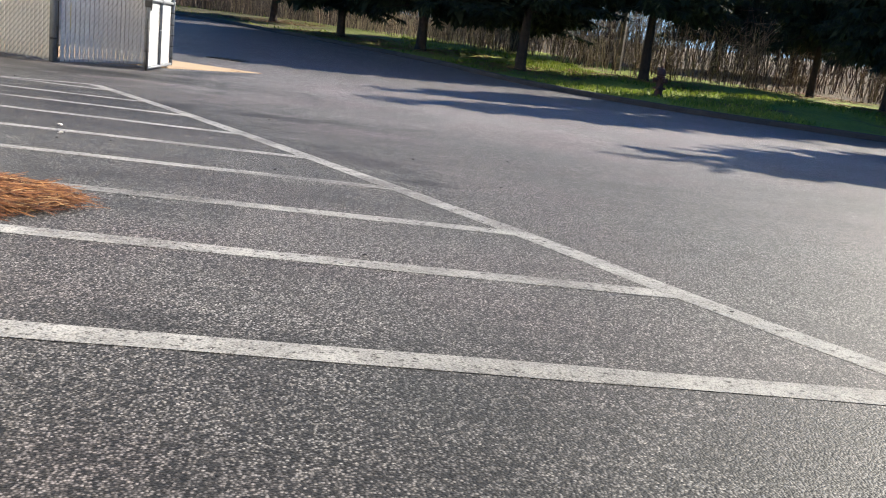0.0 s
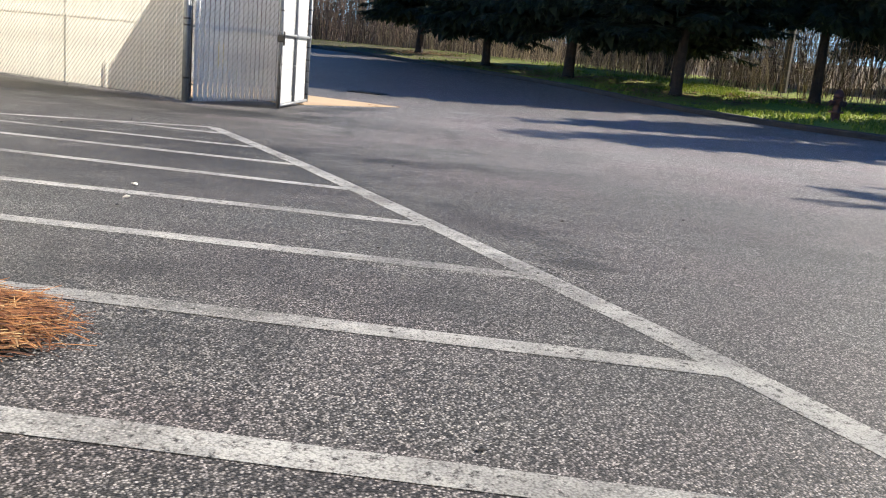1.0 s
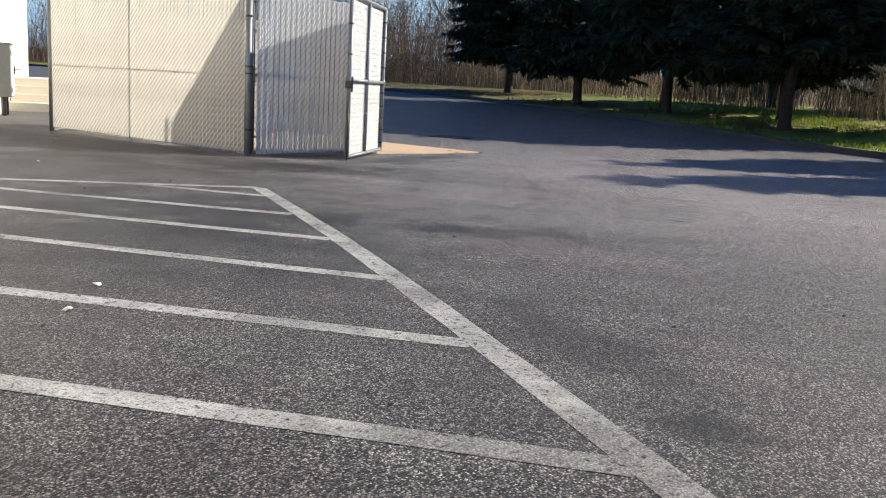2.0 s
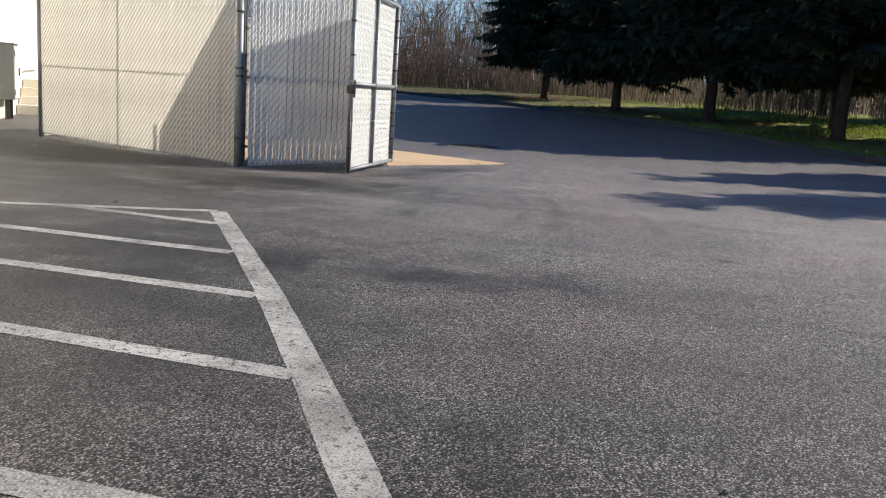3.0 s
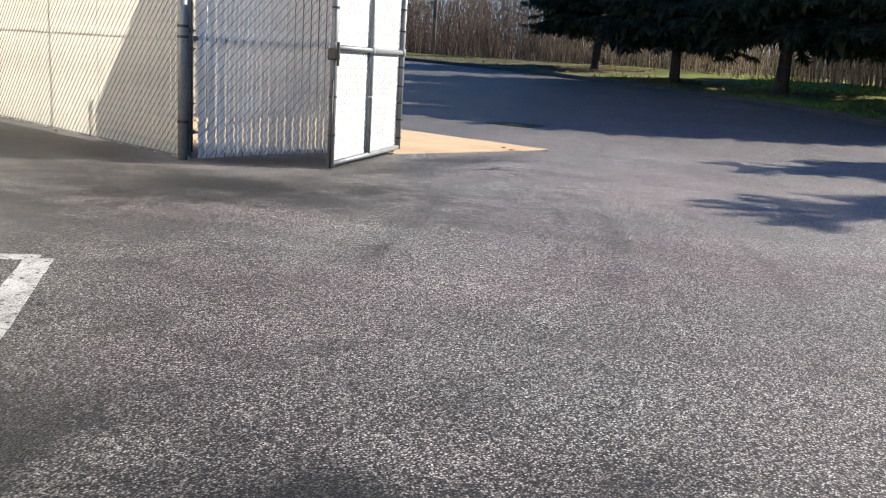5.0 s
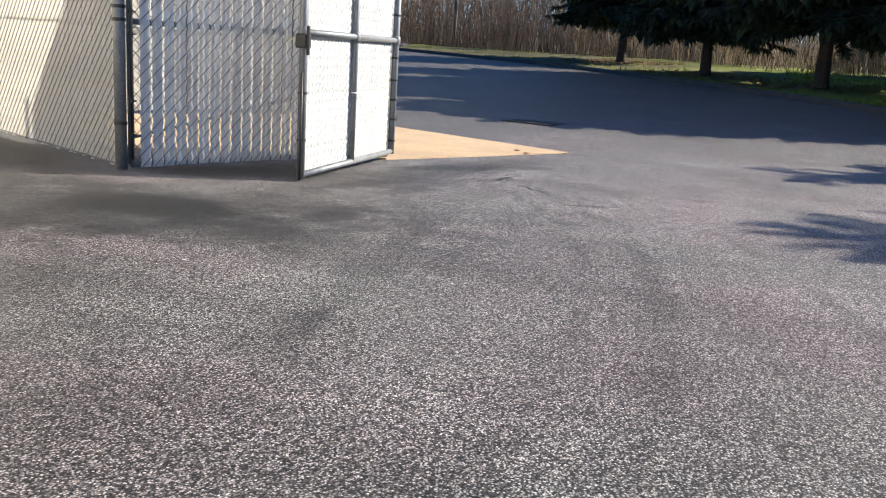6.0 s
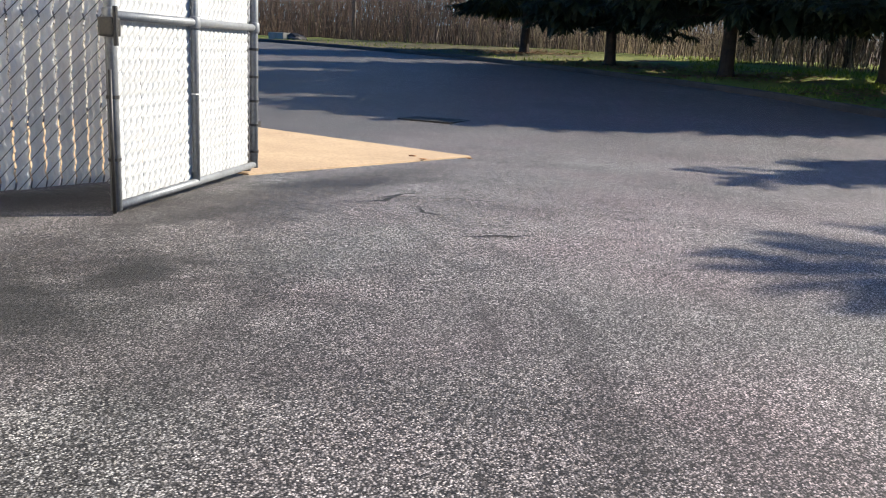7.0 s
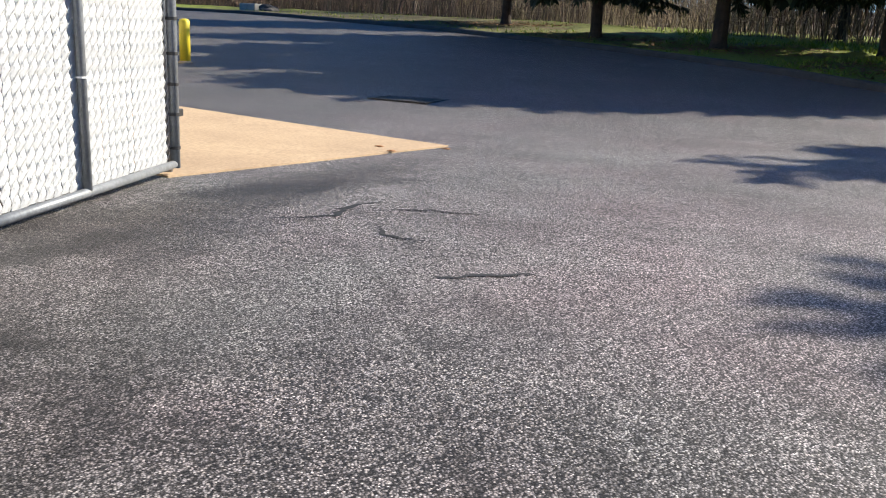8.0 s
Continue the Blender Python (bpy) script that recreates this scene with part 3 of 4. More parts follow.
for z in (0.08, 0.30, 0.72, 0.86, 1.30, 1.62):
    band(front_gate, -0.012, -0.03, z, 0.012, 0.014)
corner = end_post("corner_post", FC, 0.038, "thick galvanised steel corner post of the enclosure")
for z in (0.3, 0.95, 1.03, 1.6):
    band(corner, 0, 0, z, 0.038)
end_post("corner_post", FL, 0.036, "galvanised steel corner post by the building")
end_post("corner_post", BACK, 0.036, "galvanised steel corner post at the back of the enclosure")
end_post("gate_post", G2 + V * 0.11, 0.036, "galvanised steel gate post beside the open leaf")

# the leaf that stands open
leaf, length = placed("open_gate_leaf", G1, G2 - Vector((0.0, 0.03)), "open chain-link gate leaf with bright white slats", "gate")
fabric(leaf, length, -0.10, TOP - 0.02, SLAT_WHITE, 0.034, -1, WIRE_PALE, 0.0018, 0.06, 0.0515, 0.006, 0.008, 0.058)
for name, x, r in (("frame_post", 0.0, 0.027), ("middle_post", length * 0.5, 0.021), ("frame_post", length, 0.027)):
    bar(name, (x, 0, -0.13), (x, 0, TOP), r, leaf)
for z in (-0.11, 0.80, TOP):
    bar("frame_rail", (0, 0, z), (length, 0, z), 0.022, leaf)
for x in (0.0, length * 0.5, length):
    part("fitting", lathe(bmesh.new(), [(0.03, 0.765), (0.036, 0.775), (0.036, 0.825), (0.03, 0.835)], 14, (x, 0)), GALVANISED, leaf, smooth=True)
bm = box(bmesh.new(), -0.045, 0.03, -0.04, 0.04, 0.70, 0.79, 0.012)
tube(bm, ((-0.03, -0.045, 0.66), (-0.03, -0.045, 0.84)), 0.012, 8)
part("latch", bm, BLACK_IRON, leaf, "dark steel fork latch")
bar("drop_rod", (-0.035, -0.01, -0.14), (-0.035, -0.01, 0.55), 0.009, leaf, BLACK_IRON, 8)
for z in (0.12, 0.42, 1.1, 1.45):
    band(leaf, 0, 0, z, 0.027, 0.008)
for z in (-0.02, 0.16, 0.32, 0.48, 0.66, 1.0, 1.2, 1.4, 1.6):
    band(leaf, length, 0, z, 0.027, 0.008)
for z in (0.4, 1.3):
    part("wire_tie", lathe(bmesh.new(), [(0.022, z - 0.004), (0.026, z - 0.004), (0.026, z + 0.004), (0.022, z + 0.004)], 10, (length * 0.5, 0)), WHITE_PAINT, leaf)
bm = box(bmesh.new(), length + 0.02, length + 0.075, -0.02, 0.02, 0.145, 0.185, 0.006)
part("hasp", bm, BLACK_IRON, leaf, "small dark steel hasp")

# tan concrete floor of the enclosure, cast in two bays
def slab(corners, n=14):
    bm = bmesh.new()
    p, q, r, t = corners
    grid = [[bm.verts.new((*p.lerp(q, i / n).lerp(t.lerp(r, i / n), j / n), 0)) for i in range(n + 1)] for j in range(n + 1)]
    for row in grid:
        for v in row:
            v.co.z = lie(v.co.x, v.co.y) + 0.012
    for j in range(n):
        for i in range(n):
            bm.faces.new((grid[j][i], grid[j][i + 1], grid[j + 1][i + 1], grid[j + 1][i]))
    low = bmesh.ops.extrude_edge_only(bm, edges=[e for e in bm.edges if e.is_boundary])["geom"]
    for v in low:
        if isinstance(v, bmesh.types.BMVert):
            v.co.z -= 0.12
    return bm


pad = new("concrete_pad")
pad.matrix_world = Matrix()
tagged(pad, "tan concrete pad under the dumpster enclosure", "pad", kind="structure")
a, b = FC + U * 2.3 - V * 0.02, FC + U * 4.84 - V * 0.02
part("bay", slab([a, b, b + V * 4.6, a + V * 4.4]), CONCRETE, pad)
a = FC + U * 0.6 + V * 0.3
part("bay", slab([a, FC + U * 2.29 + V * 0.3, FC + U * 2.29 + V * 4.38, a + V * 3.9]), CONCRETE, pad)

# ---- building ----
WN = Vector((WD.y, -WD.x))
wall_obj = new("wall_east")
wall_obj.matrix_world = Matrix.Translation((W0.x, W0.y, 0)) @ pose(0, 0, 0, 0, 0, math.degrees(math.atan2(WD.y, WD.x)))
tagged(wall_obj, "sunlit cream stucco wall of the building", "wall", kind="structure")
bm = box(bmesh.new(), -30, 14, 0, 0.35, -1.2, 4.2)
part("wall_face", bm, STUCCO, wall_obj)
for k in (-5.3, 0.74, 6.78, 12.8):
    part("control_joint", box(bmesh.new(), k - 0.005, k + 0.005, -0.003, 0.0, -0.15, 4.2), GREY_BOX, wall_obj)
bm = box(bmesh.new(), -30, 14, -0.04, 0.4, 4.2, 4.4, 0.02)
part("coping", bm, STUCCO, wall_obj)


# ---- at the building ----
def on_wall(s, out=0.0, z=0.0, turn=0.0):
    """A pose at s metres along the wall, out metres in front of it, x axis along the wall, y axis into it."""
    p = W0 + WD * s + WN * out
    return Matrix.Translation((p.x, p.y, z)) @ pose(0, 0, 0, 0, 0, math.degrees(math.atan2(WD.y, WD.x)) + turn)


def power_cabinet():
    p = W0 + WD * 7.3
    z = lie(p.x, p.y)
    ob = thing("meter_cabinet", on_wall(7.35, 0.13, z), "grey steel meter cabinet on posts by the wall", "cabinet")
    part("body", box(bmesh.new(), -0.25, 0.25, -0.12, 0.12, 0.36, 1.36, 0.012), GREY_BOX, ob)
    part("lid", box(bmesh.new(), -0.265, 0.265, -0.14, 0.13, 1.36, 1.385, 0.006), GREY_BOX, ob)
    # sunlight on the door's face is put into its white colour
    door = part("door", box(bmesh.new(), -0.23, 0.23, -0.14, -0.12, 0.39, 1.33, 0.006), WHITE_PAINT, ob, "cabinet door coloured pale grey-white for its sunlit face")
    part("handle", box(bmesh.new(), 0.17, 0.195, -0.165, -0.14, 0.8, 0.95, 0.005), BLACK_IRON, door, "dark pull handle")
    for z in (0.5, 1.2):
        part("hinge", tube(bmesh.new(), ((-0.235, -0.142, z - 0.05), (-0.235, -0.142, z + 0.05)), 0.009, 8), GREY_BOX, door)
    for x in (-0.19, 0.19):
        part("leg", box(bmesh.new(), x - 0.025, x + 0.025, -0.03, 0.03, -0.02, 0.36, 0.005), BLACK_IRON, ob)
    part("conduit", tube(bmesh.new(), ((0.0, 0.06, -0.02), (0.0, 0.06, 0.37)), 0.025, 8), GREY_BOX, ob, smooth=True)


power_cabinet()


def entrance_steps():
    p = W0 + WD * 10.2
    z = lie(p.x, p.y)
    ob = thing("entrance_steps", on_wall(9.0, 0.0, z), "cream painted entrance steps against the cream wall", "steps")
    for k in range(4):
        part("step", box(bmesh.new(), 0.3 * k, 3.2, -1.3, -0.02, 0.17 * k - (0.2 if k == 0 else 0.0), 0.17 * (k + 1), 0.012), STUCCO, ob)
    rail = thing("handrail", on_wall(9.0, 1.2, z), "thin white metal handrail beside the steps", "handrail")
    part("top_rail", tube(bmesh.new(), ((0.0, 0, 0.95), (1.0, 0, 1.55), (3.1, 0, 1.58)), 0.022, 8), WHITE_PAINT, rail, smooth=True)
    for x, a, b in ((0.05, 0.17, 0.97), (1.0, 0.68, 1.55), (3.05, 0.68, 1.57)):
        part("post", tube(bmesh.new(), ((x, 0, a - 0.01), (x, 0, b)), 0.02, 8), WHITE_PAINT, rail, smooth=True)


entrance_steps()


def wall_pole():
    """A thin steel pole with a braced foot, standing close to the wall."""
    p = W0 + WD * 2.06 + WN * 0.12
    ob = thing("steel_pole", on_wall(2.06, 0.12, lie(p.x, p.y)), "thin galvanised pole with braced foot beside the wall", "pole")
    part("shaft", tube(bmesh.new(), ((0, 0, -0.02), (0, 0, 1.2)), 0.010, 10), WIRE_PALE, ob, smooth=True)
    part("collar", lathe(bmesh.new(), [(0.015, 0.2), (0.024, 0.205), (0.024, 0.235), (0.015, 0.24)], 10), GALVANISED, ob)
    for x, y in ((-0.11, -0.04), (0.06, -0.09), (0.07, 0.06)):
        part("brace", tube(bmesh.new(), ((0, 0, 0.22), (x, y, 0.0)), 0.008, 6), GALVANISED, ob, smooth=True)


wall_pole()


# ---- street furniture ----
def hydrant(x, y):
    z = verge_height(x, y, kerb_distance(x, y)) - 0.02
    ob = thing("fire_hydrant", Matrix.Translation((x, y, z)) @ pose(0, 0, 0, 0, 0, 15), "weathered dark red fire hydrant on the grass verge", "fire hydrant")
    part("barrel", lathe(bmesh.new(), [(0.15, 0.0), (0.15, 0.05), (0.105, 0.07), (0.1, 0.3), (0.1, 0.48), (0.12, 0.5), (0.12, 0.54), (0.105, 0.56)], 18), HYDRANT_RED, ob, smooth=True)
    part("flange", lathe(bmesh.new(), [(0.17, 0.2), (0.175, 0.205), (0.175, 0.24), (0.17, 0.245)], 18), HYDRANT_RED, ob)
    part("bonnet", lathe(bmesh.new(), [(0.125, 0.56), (0.125, 0.59), (0.115, 0.65), (0.08, 0.72), (0.03, 0.755)], 18), HYDRANT_RED, ob, smooth=True)
    part("operating_nut", lathe(bmesh.new(), [(0.028, 0.755), (0.026, 0.81)], 5), HYDRANT_RED, ob)
    for turn in (0, 180, 270):
        bm = tube(bmesh.new(), ((0.08, 0, 0.43), (0.17, 0, 0.43)), 0.06, 12)
        tube(bm, ((0.17, 0, 0.43), (0.195, 0, 0.43)), 0.07, 8)
        cap = part("nozzle_cap", bm, HYDRANT_RED, ob)
        part("cap_nut", tube(bmesh.new(), ((0.195, 0, 0.43), (0.22, 0, 0.43)), 0.02, 5), HYDRANT_RED, cap)
        cap.rotation_euler = (0, 0, radians(turn))
    for k in range(6):
        a = k * math.pi / 3
        part("bolt", lathe(bmesh.new(), [(0.014, 0.235), (0.014, 0.262)], 6, (0.155 * math.cos(a), 0.155 * math.sin(a))), BLACK_IRON, ob)


hydrant(7.1, 23.1)


def bollard(x, y, h):
    ob = thing("bollard", Matrix.Translation((x, y, lie(x, y))), "yellow painted steel bollard standing on the asphalt", "bollard")
    part("sleeve", lathe(bmesh.new(), [(0.085, -0.02), (0.085, h - 0.05), (0.07, h - 0.015), (0.03, h)], 20), YELLOW, ob, smooth=True)
    part("collar", lathe(bmesh.new(), [(0.12, -0.01), (0.12, 0.015), (0.09, 0.03)], 20), CONCRETE, ob)


bollard(-7.95, 22.85, 0.68)


def drain(x, y, turn):
    ob = thing("storm_drain", Matrix.Translation((x, y, lie(x, y))) @ pose(0, 0, 0, 0, 0, turn), "dark iron storm drain grate set into the asphalt", "drain")
    bm = bmesh.new()
    for a in ((-0.38, 0.38, -0.33, -0.29), (-0.38, 0.38, 0.29, 0.33), (-0.38, -0.34, -0.29, 0.29), (0.34, 0.38, -0.29, 0.29)):
        box(bm, *a, -0.03, 0.012)
    part("frame", bm, BLACK_IRON, ob)
    for k in range(10):
        x0 = -0.33 + k * 0.068
        part("grate_bar", box(bmesh.new(), x0, x0 + 0.03, -0.29, 0.29, -0.02, 0.009), TAR, ob)
    # flat plate between the bars; the pit's shade is only its black colour
    part("pit", box(bmesh.new(), -0.34, 0.34, -0.29, 0.29, 0.0, 0.006), TAR, ob, "flat black plate painted as the shaded pit under the grate")


drain(-3.55, 20.05, -12)


def headwall(x, y, turn):
    z = verge_height(x, y, kerb_distance(x, y))
    ob = thing("concrete_block", Matrix.Translation((x, y, z)) @ pose(0, 0, 0, 0, 0, turn), "pale concrete block on the verge beyond the road", "block")
    part("block", box(bmesh.new(), -0.6, 0.6, -0.3, 0.3, -0.1, 0.3, 0.04), OLD_CONCRETE, ob)
    part("rock", bmesh_rock(0.5, (1.25, 0.0, 0.05)), KERB_STONE, ob, "dark rough rock beside the block")


def bmesh_rock(r, at):
    bm = bmesh.new()
    bmesh.ops.create_icosphere(bm, subdivisions=2, radius=r)
    for v in bm.verts:
        v.co *= 0.8 + 0.5 * noise.noise(v.co * 2.3)
        v.co.z *= 0.6
        v.co += Vector(at)
    return bm


headwall(-18.6, 48.9, -30)


# ---- low sky behind the woods ----
def low_sky():
    """Plain pale sky far behind the woods."""
    m = Nodes("pale_sky", 1.0)
    glow = m.node("ShaderNodeEmission", Color=(0.46, 0.72, 0.95, 1), Strength=0.55)
    m.link(glow.outputs[0], m.tree.nodes["Material Output"].inputs["Surface"])
    vs, n = [], 40
    for i in range(n + 1):
        a = radians(30 + 130 * i / n)
        for z in (-20, 260):
            vs.append((900 * math.cos(a), 900 * math.sin(a), z))
    ob = raw("backdrop", vs, [(2 * i, 2 * i + 1, 2 * i + 3, 2 * i + 2) for i in range(n)], m.mat)
    return tagged(ob, "pale blue sky low behind the bare woods", "sky", kind="structure")


low_sky()


# ---- trees ----
def conifer(name, height, radius, skirt, seed, label):
    """Dense dark spruce: tapered trunk, drooping whorled limbs and many small sprays of needles."""
    rng = random.Random(seed)
    ob = thing(name, Matrix(), label, "tree", "conifer row")
    bm = bmesh.new()
    pts = [(0, 0, -0.15), (0.0, 0, 0.25), (0.02, 0.01, 1.2), (0.03, -0.03, height * 0.5), (0, 0, height)]
    tube(bm, pts, [0.26, 0.175, 0.15, 0.1, 0.015], 12)
    verts, faces = [], []
    z = skirt
    while z < height - 0.2:
        k = (z - skirt) / (height - skirt)
        reach = radius * (1 - k) ** 0.4 * min(1, 0.75 + k * 3)
        for i in range(rng.randint(6, 8) if k < 0.8 else 4):
            a = rng.uniform(0, 2 * math.pi)
            long = reach * rng.uniform(0.7, 1.12)
            droop = rng.uniform(0.12, 0.26) * long * (1 - 0.7 * k)
            way = Vector((math.cos(a), math.sin(a), 0))
            limb = [Vector((0, 0, z)) + way * long * s + Vector((0, 0, -droop * s ** 1.5 + 0.18 * long * s * (0.2 + k))) for s in (0.0, 0.35, 0.7, 1.0)]
            tube(bm, limb, [0.045 * (1 - k) + 0.012, 0.03 * (1 - k) + 0.008, 0.014, 0.005], 4, False)
            n = int(60 + 190 * long / radius)
            for j in range(n):
                s = rng.uniform(0.05, 1.0) ** 0.75
                seg = min(int(s * 3), 2)
                p = limb[seg].lerp(limb[seg + 1], s * 3 - seg)
                spray = (way * rng.uniform(0.1, 0.9) + Vector((rng.uniform(-1, 1), rng.uniform(-1, 1), rng.uniform(-0.95, 0.2)))).normalized()
                inner = s < 0.7 and 0.02 < k < 0.9
                size = (rng.uniform(0.36, 0.64) if inner else rng.uniform(0.13, 0.33)) * (0.65 + 0.35 * (1 - k))
                across = spray.cross(Vector((rng.uniform(-0.8, 0.8), rng.uniform(-0.8, 0.8), 1))).normalized() * size * (rng.uniform(0.22, 0.36) if inner else rng.uniform(0.08, 0.14))
                sag = Vector((0, 0, -0.22 * size))
                m = len(verts)
                verts += [p, p + spray * size * 0.35 + across + sag * 0.2, p + spray * size + sag, p + spray * size * 0.4 - across + sag * 0.3]
                faces.append((m, m + 1, m + 2, m + 3))
        z += rng.uniform(0.17, 0.25) * (1.0 if k < 0.7 else 0.75)
    part("trunk", bm, BARK, ob, "dark brown bark")
    raw("crown", verts, faces, NEEDLES, ob)
    return ob


def stand(x, y, turn, scale, wide=1.0, sink=0.05):
    d = kerb_distance(x, y)
    z = verge_height(x, y, d) if d > 0 else lie(x, y)
    return Matrix.Translation((x, y, z - sink)) @ pose(0, 0, 0, 0, 0, turn) @ Matrix.Diagonal((scale * wide, scale * wide, scale, 1))


KINDS = [conifer("conifer_tree", 11.6, 3.4, 1.85, 5, "tall dark evergreen conifer on the grass verge"),
         conifer("conifer_tree", 12.2, 3.2, 1.95, 11, "tall dark evergreen conifer on the grass verge")]
KINDS.append(conifer("conifer_tree", 10.2, 3.0, 2.75, 31, "dark evergreen conifer with a bare lower trunk on the verge"))
KINDS.append(conifer("conifer_tree", 6.8, 3.3, 1.45, 23, "dark evergreen conifer of middling height on the grass verge"))
# x, y, turn, height, spread, kind
CONIFERS = [
    (-5.75, 42.6, 10, 0.95, 1.08, 0), (-2.15, 36.0, 130, 0.94, 1.05, 3), (1.0, 32.8, 250, 1.12, 1.0, 3), (4.0, 27.6, 40, 0.68, 1.5, 2),
    (8.2, 28.6, 200, 0.87, 1.1, 2), (15.7, 32.4, 75, 1.05, 0.74, 1), (15.6, 27.1, 310, 0.955, 0.74, 0), (16.3, 23.7, 160, 0.95, 0.92, 1),
    # (23.4, 28.5) to (33.0, 22.5): five unseen trees, added to shade the road
    (17.4, 17.8, 20, 0.935, 1.0, 0), (23.4, 28.5, 220, 1.03, 1.0, 0), (27.5, 34.0, 20, 1.03, 1.0, 1), (31.0, 29.0, 60, 1.05, 1.0, 0),
    (25.5, 22.0, 280, 1.0, 1.0, 1), (33.0, 22.5, 140, 1.0, 1.0, 0), (5.5, 41.0, 15, 0.95, 1.0, 1), (4.55, 31.7, 95, 0.8, 1.2, 0), (16.1, 44.0, 50, 1.0, 1.25, 1), (21.0, 46.0, 170, 1.0, 1.2, 0),
]
for x, y, turn, scale, broad, kind in CONIFERS:
    copy_thing(KINDS[kind], stand(x, y, turn, scale, broad))
for ob in KINDS:
    for o in (*ob.children_recursive, ob):
        bpy.data.objects.remove(o)


def bare_tree(height, seed):
    """Leafless broadleaf tree: forked trunk, limbs and twigs."""
    rng = random.Random(seed)
    ob = thing("bare_tree", Matrix(), "tall leafless grey tree in the winter woods", "tree", "bare trees in the woods")
    trunk, twigs = bmesh.new(), bmesh.new()

    def grow(bm, p, way, long, r, depth):
        mid = p + way * long * 0.5 + Vector((rng.uniform(-1, 1), rng.uniform(-1, 1), 0)) * long * 0.04
        end = mid + (way + Vector((rng.uniform(-0.15, 0.15), rng.uniform(-0.15, 0.15), 0.05))).normalized() * long * 0.5
        tube(bm, (p, mid, end), [r, r * 0.8, r * 0.55], 6 if depth < 2 else 3, False)
        if depth < 4:
            for _ in range(3 if depth else 6):
                side = Vector((rng.uniform(-1, 1), rng.uniform(-1, 1), rng.uniform(0.35, 1.2))).normalized()
                at = mid.lerp(end, rng.uniform(-0.2, 1.0)) if depth else p.lerp(end, rng.uniform(0.35, 1))
                grow(twigs, at, (way * 0.5 + side).normalized(), long * rng.uniform(0.42, 0.62), r * 0.45, depth + 1)

    grow(trunk, Vector((0, 0, -0.2)), Vector((rng.uniform(-0.05, 0.05), rng.uniform(-0.05, 0.05), 1)).normalized(), height * 0.7, 0.17, 0)
    part("trunk", trunk, GREY_BARK, ob)
    part("limbs", twigs, GREY_BARK, ob)
    return ob


def woods_height(x, y, d):
    return verge_height(x, y, d) + min(0.05 * max(d - 24, 0), 3.0)


rng = random.Random(3)
bare = [bare_tree(13, 1), bare_tree(15, 2), bare_tree(11, 3)]
along = Vector((OUT.y, -OUT.x))
for i in range(46):
    s = -75 + i * 3.1 + rng.uniform(-1.3, 1.3)
    near = min(kerb_line, key=lambda p: abs(along.dot(p) - s))
    d = rng.uniform(15, 46) if i % 3 else rng.uniform(11, 16)
    p = near + OUT * d + along * (s - along.dot(near))
    if p.x > 9:
        continue
    copy_thing(bare[i % 3], Matrix.Translation((p.x, p.y, woods_height(p.x, p.y, d))) @ pose(0, 0, 0, 0, 0, rng.uniform(0, 360)) @ Matrix.Diagonal([rng.uniform(0.75, 1.2)] * 3 + [1]))
for ob in bare:
    for o in (*ob.children_recursive, ob):
        bpy.data.objects.remove(o)


def thicket(name, count, depth, heights, radius, seed, label, material, span=(-85, 42), twig=3):
    """Leafless stems with side twigs, thick and uneven."""
    rng = random.Random(seed)
    verts, faces = [], []

    def stick(a, b, r0, r1):
        way = (b - a).normalized()
        s = way.cross(Vector((0.3, 0.9, 0.2))).normalized()
        t = s.cross(way)
        m = len(verts)
        for p, r in ((a, r0), (b, r1)):
            verts.extend((p + s * r, p + (-0.5 * s + 0.866 * t) * r, p + (-0.5 * s - 0.866 * t) * r))
        faces.extend(((m, m + 1, m + 4, m + 3), (m + 1, m + 2, m + 5, m + 4), (m + 2, m, m + 3, m + 5)))

    steps = sorted(kerb_line, key=lambda p: along.dot(p))
    keys = [along.dot(p) for p in steps]
    for _ in range(count):
        s = rng.uniform(*span)
        k = min(range(len(keys)), key=lambda i: abs(keys[i] - s))
        d = depth[0] + (depth[1] - depth[0]) * rng.random() ** 1.3
        d += max(0.0, min(1.0, (s + 21) * 0.15)) + max(0.0, min(6.5, (s + 8) * 1.2))
        if noise.noise((s * 0.35, d * 0.35, seed)) < -0.22:
            continue
        p = steps[k] + along * (s - keys[k]) + OUT * d
        base = Vector((p.x, p.y, woods_height(p.x, p.y, d) - 0.05))
        h = rng.uniform(*heights) * (0.75 + 0.5 * (0.5 + noise.noise((s * 0.18, d * 0.2, seed + 5))))
        lean = Vector((rng.gauss(0, 0.17), rng.gauss(0, 0.17), 1))
        mid, top = base + lean * h * 0.55, base + (lean + Vector((rng.gauss(0, 0.12), rng.gauss(0, 0.12), 0))) * h
        r = radius * rng.uniform(0.5, 1.3)
        stick(base, mid, r, r * 0.7)
        stick(mid, top, r * 0.7, r * 0.2)
        for _ in range(twig):
            q = base.lerp(mid, rng.uniform(0.3, 1)) if rng.random() < 0.5 else mid.lerp(top, rng.uniform(0, 0.8))
            e = q + Vector((rng.gauss(0, 0.75), rng.gauss(0, 0.75), rng.uniform(-0.1, 1.0))) * h * 0.22
            stick(q, e, r * 0.4, r * 0.12)
    ob = raw(name, verts, faces, material)
    return tagged(ob, label, "undergrowth", kind="stuff")


thicket("brush", 5600, (7.5, 15), (0.8, 2.8), 0.014, 7, "tan leafless brush and saplings behind the conifers", STEMS, span=(-34, 30), twig=6)
thicket("brush", 3600, (6.5, 15), (0.9, 3.4), 0.017, 17, "reddish brown leafless brush beyond the bend of the road", SAPLINGS, span=(-90, -31), twig=5)
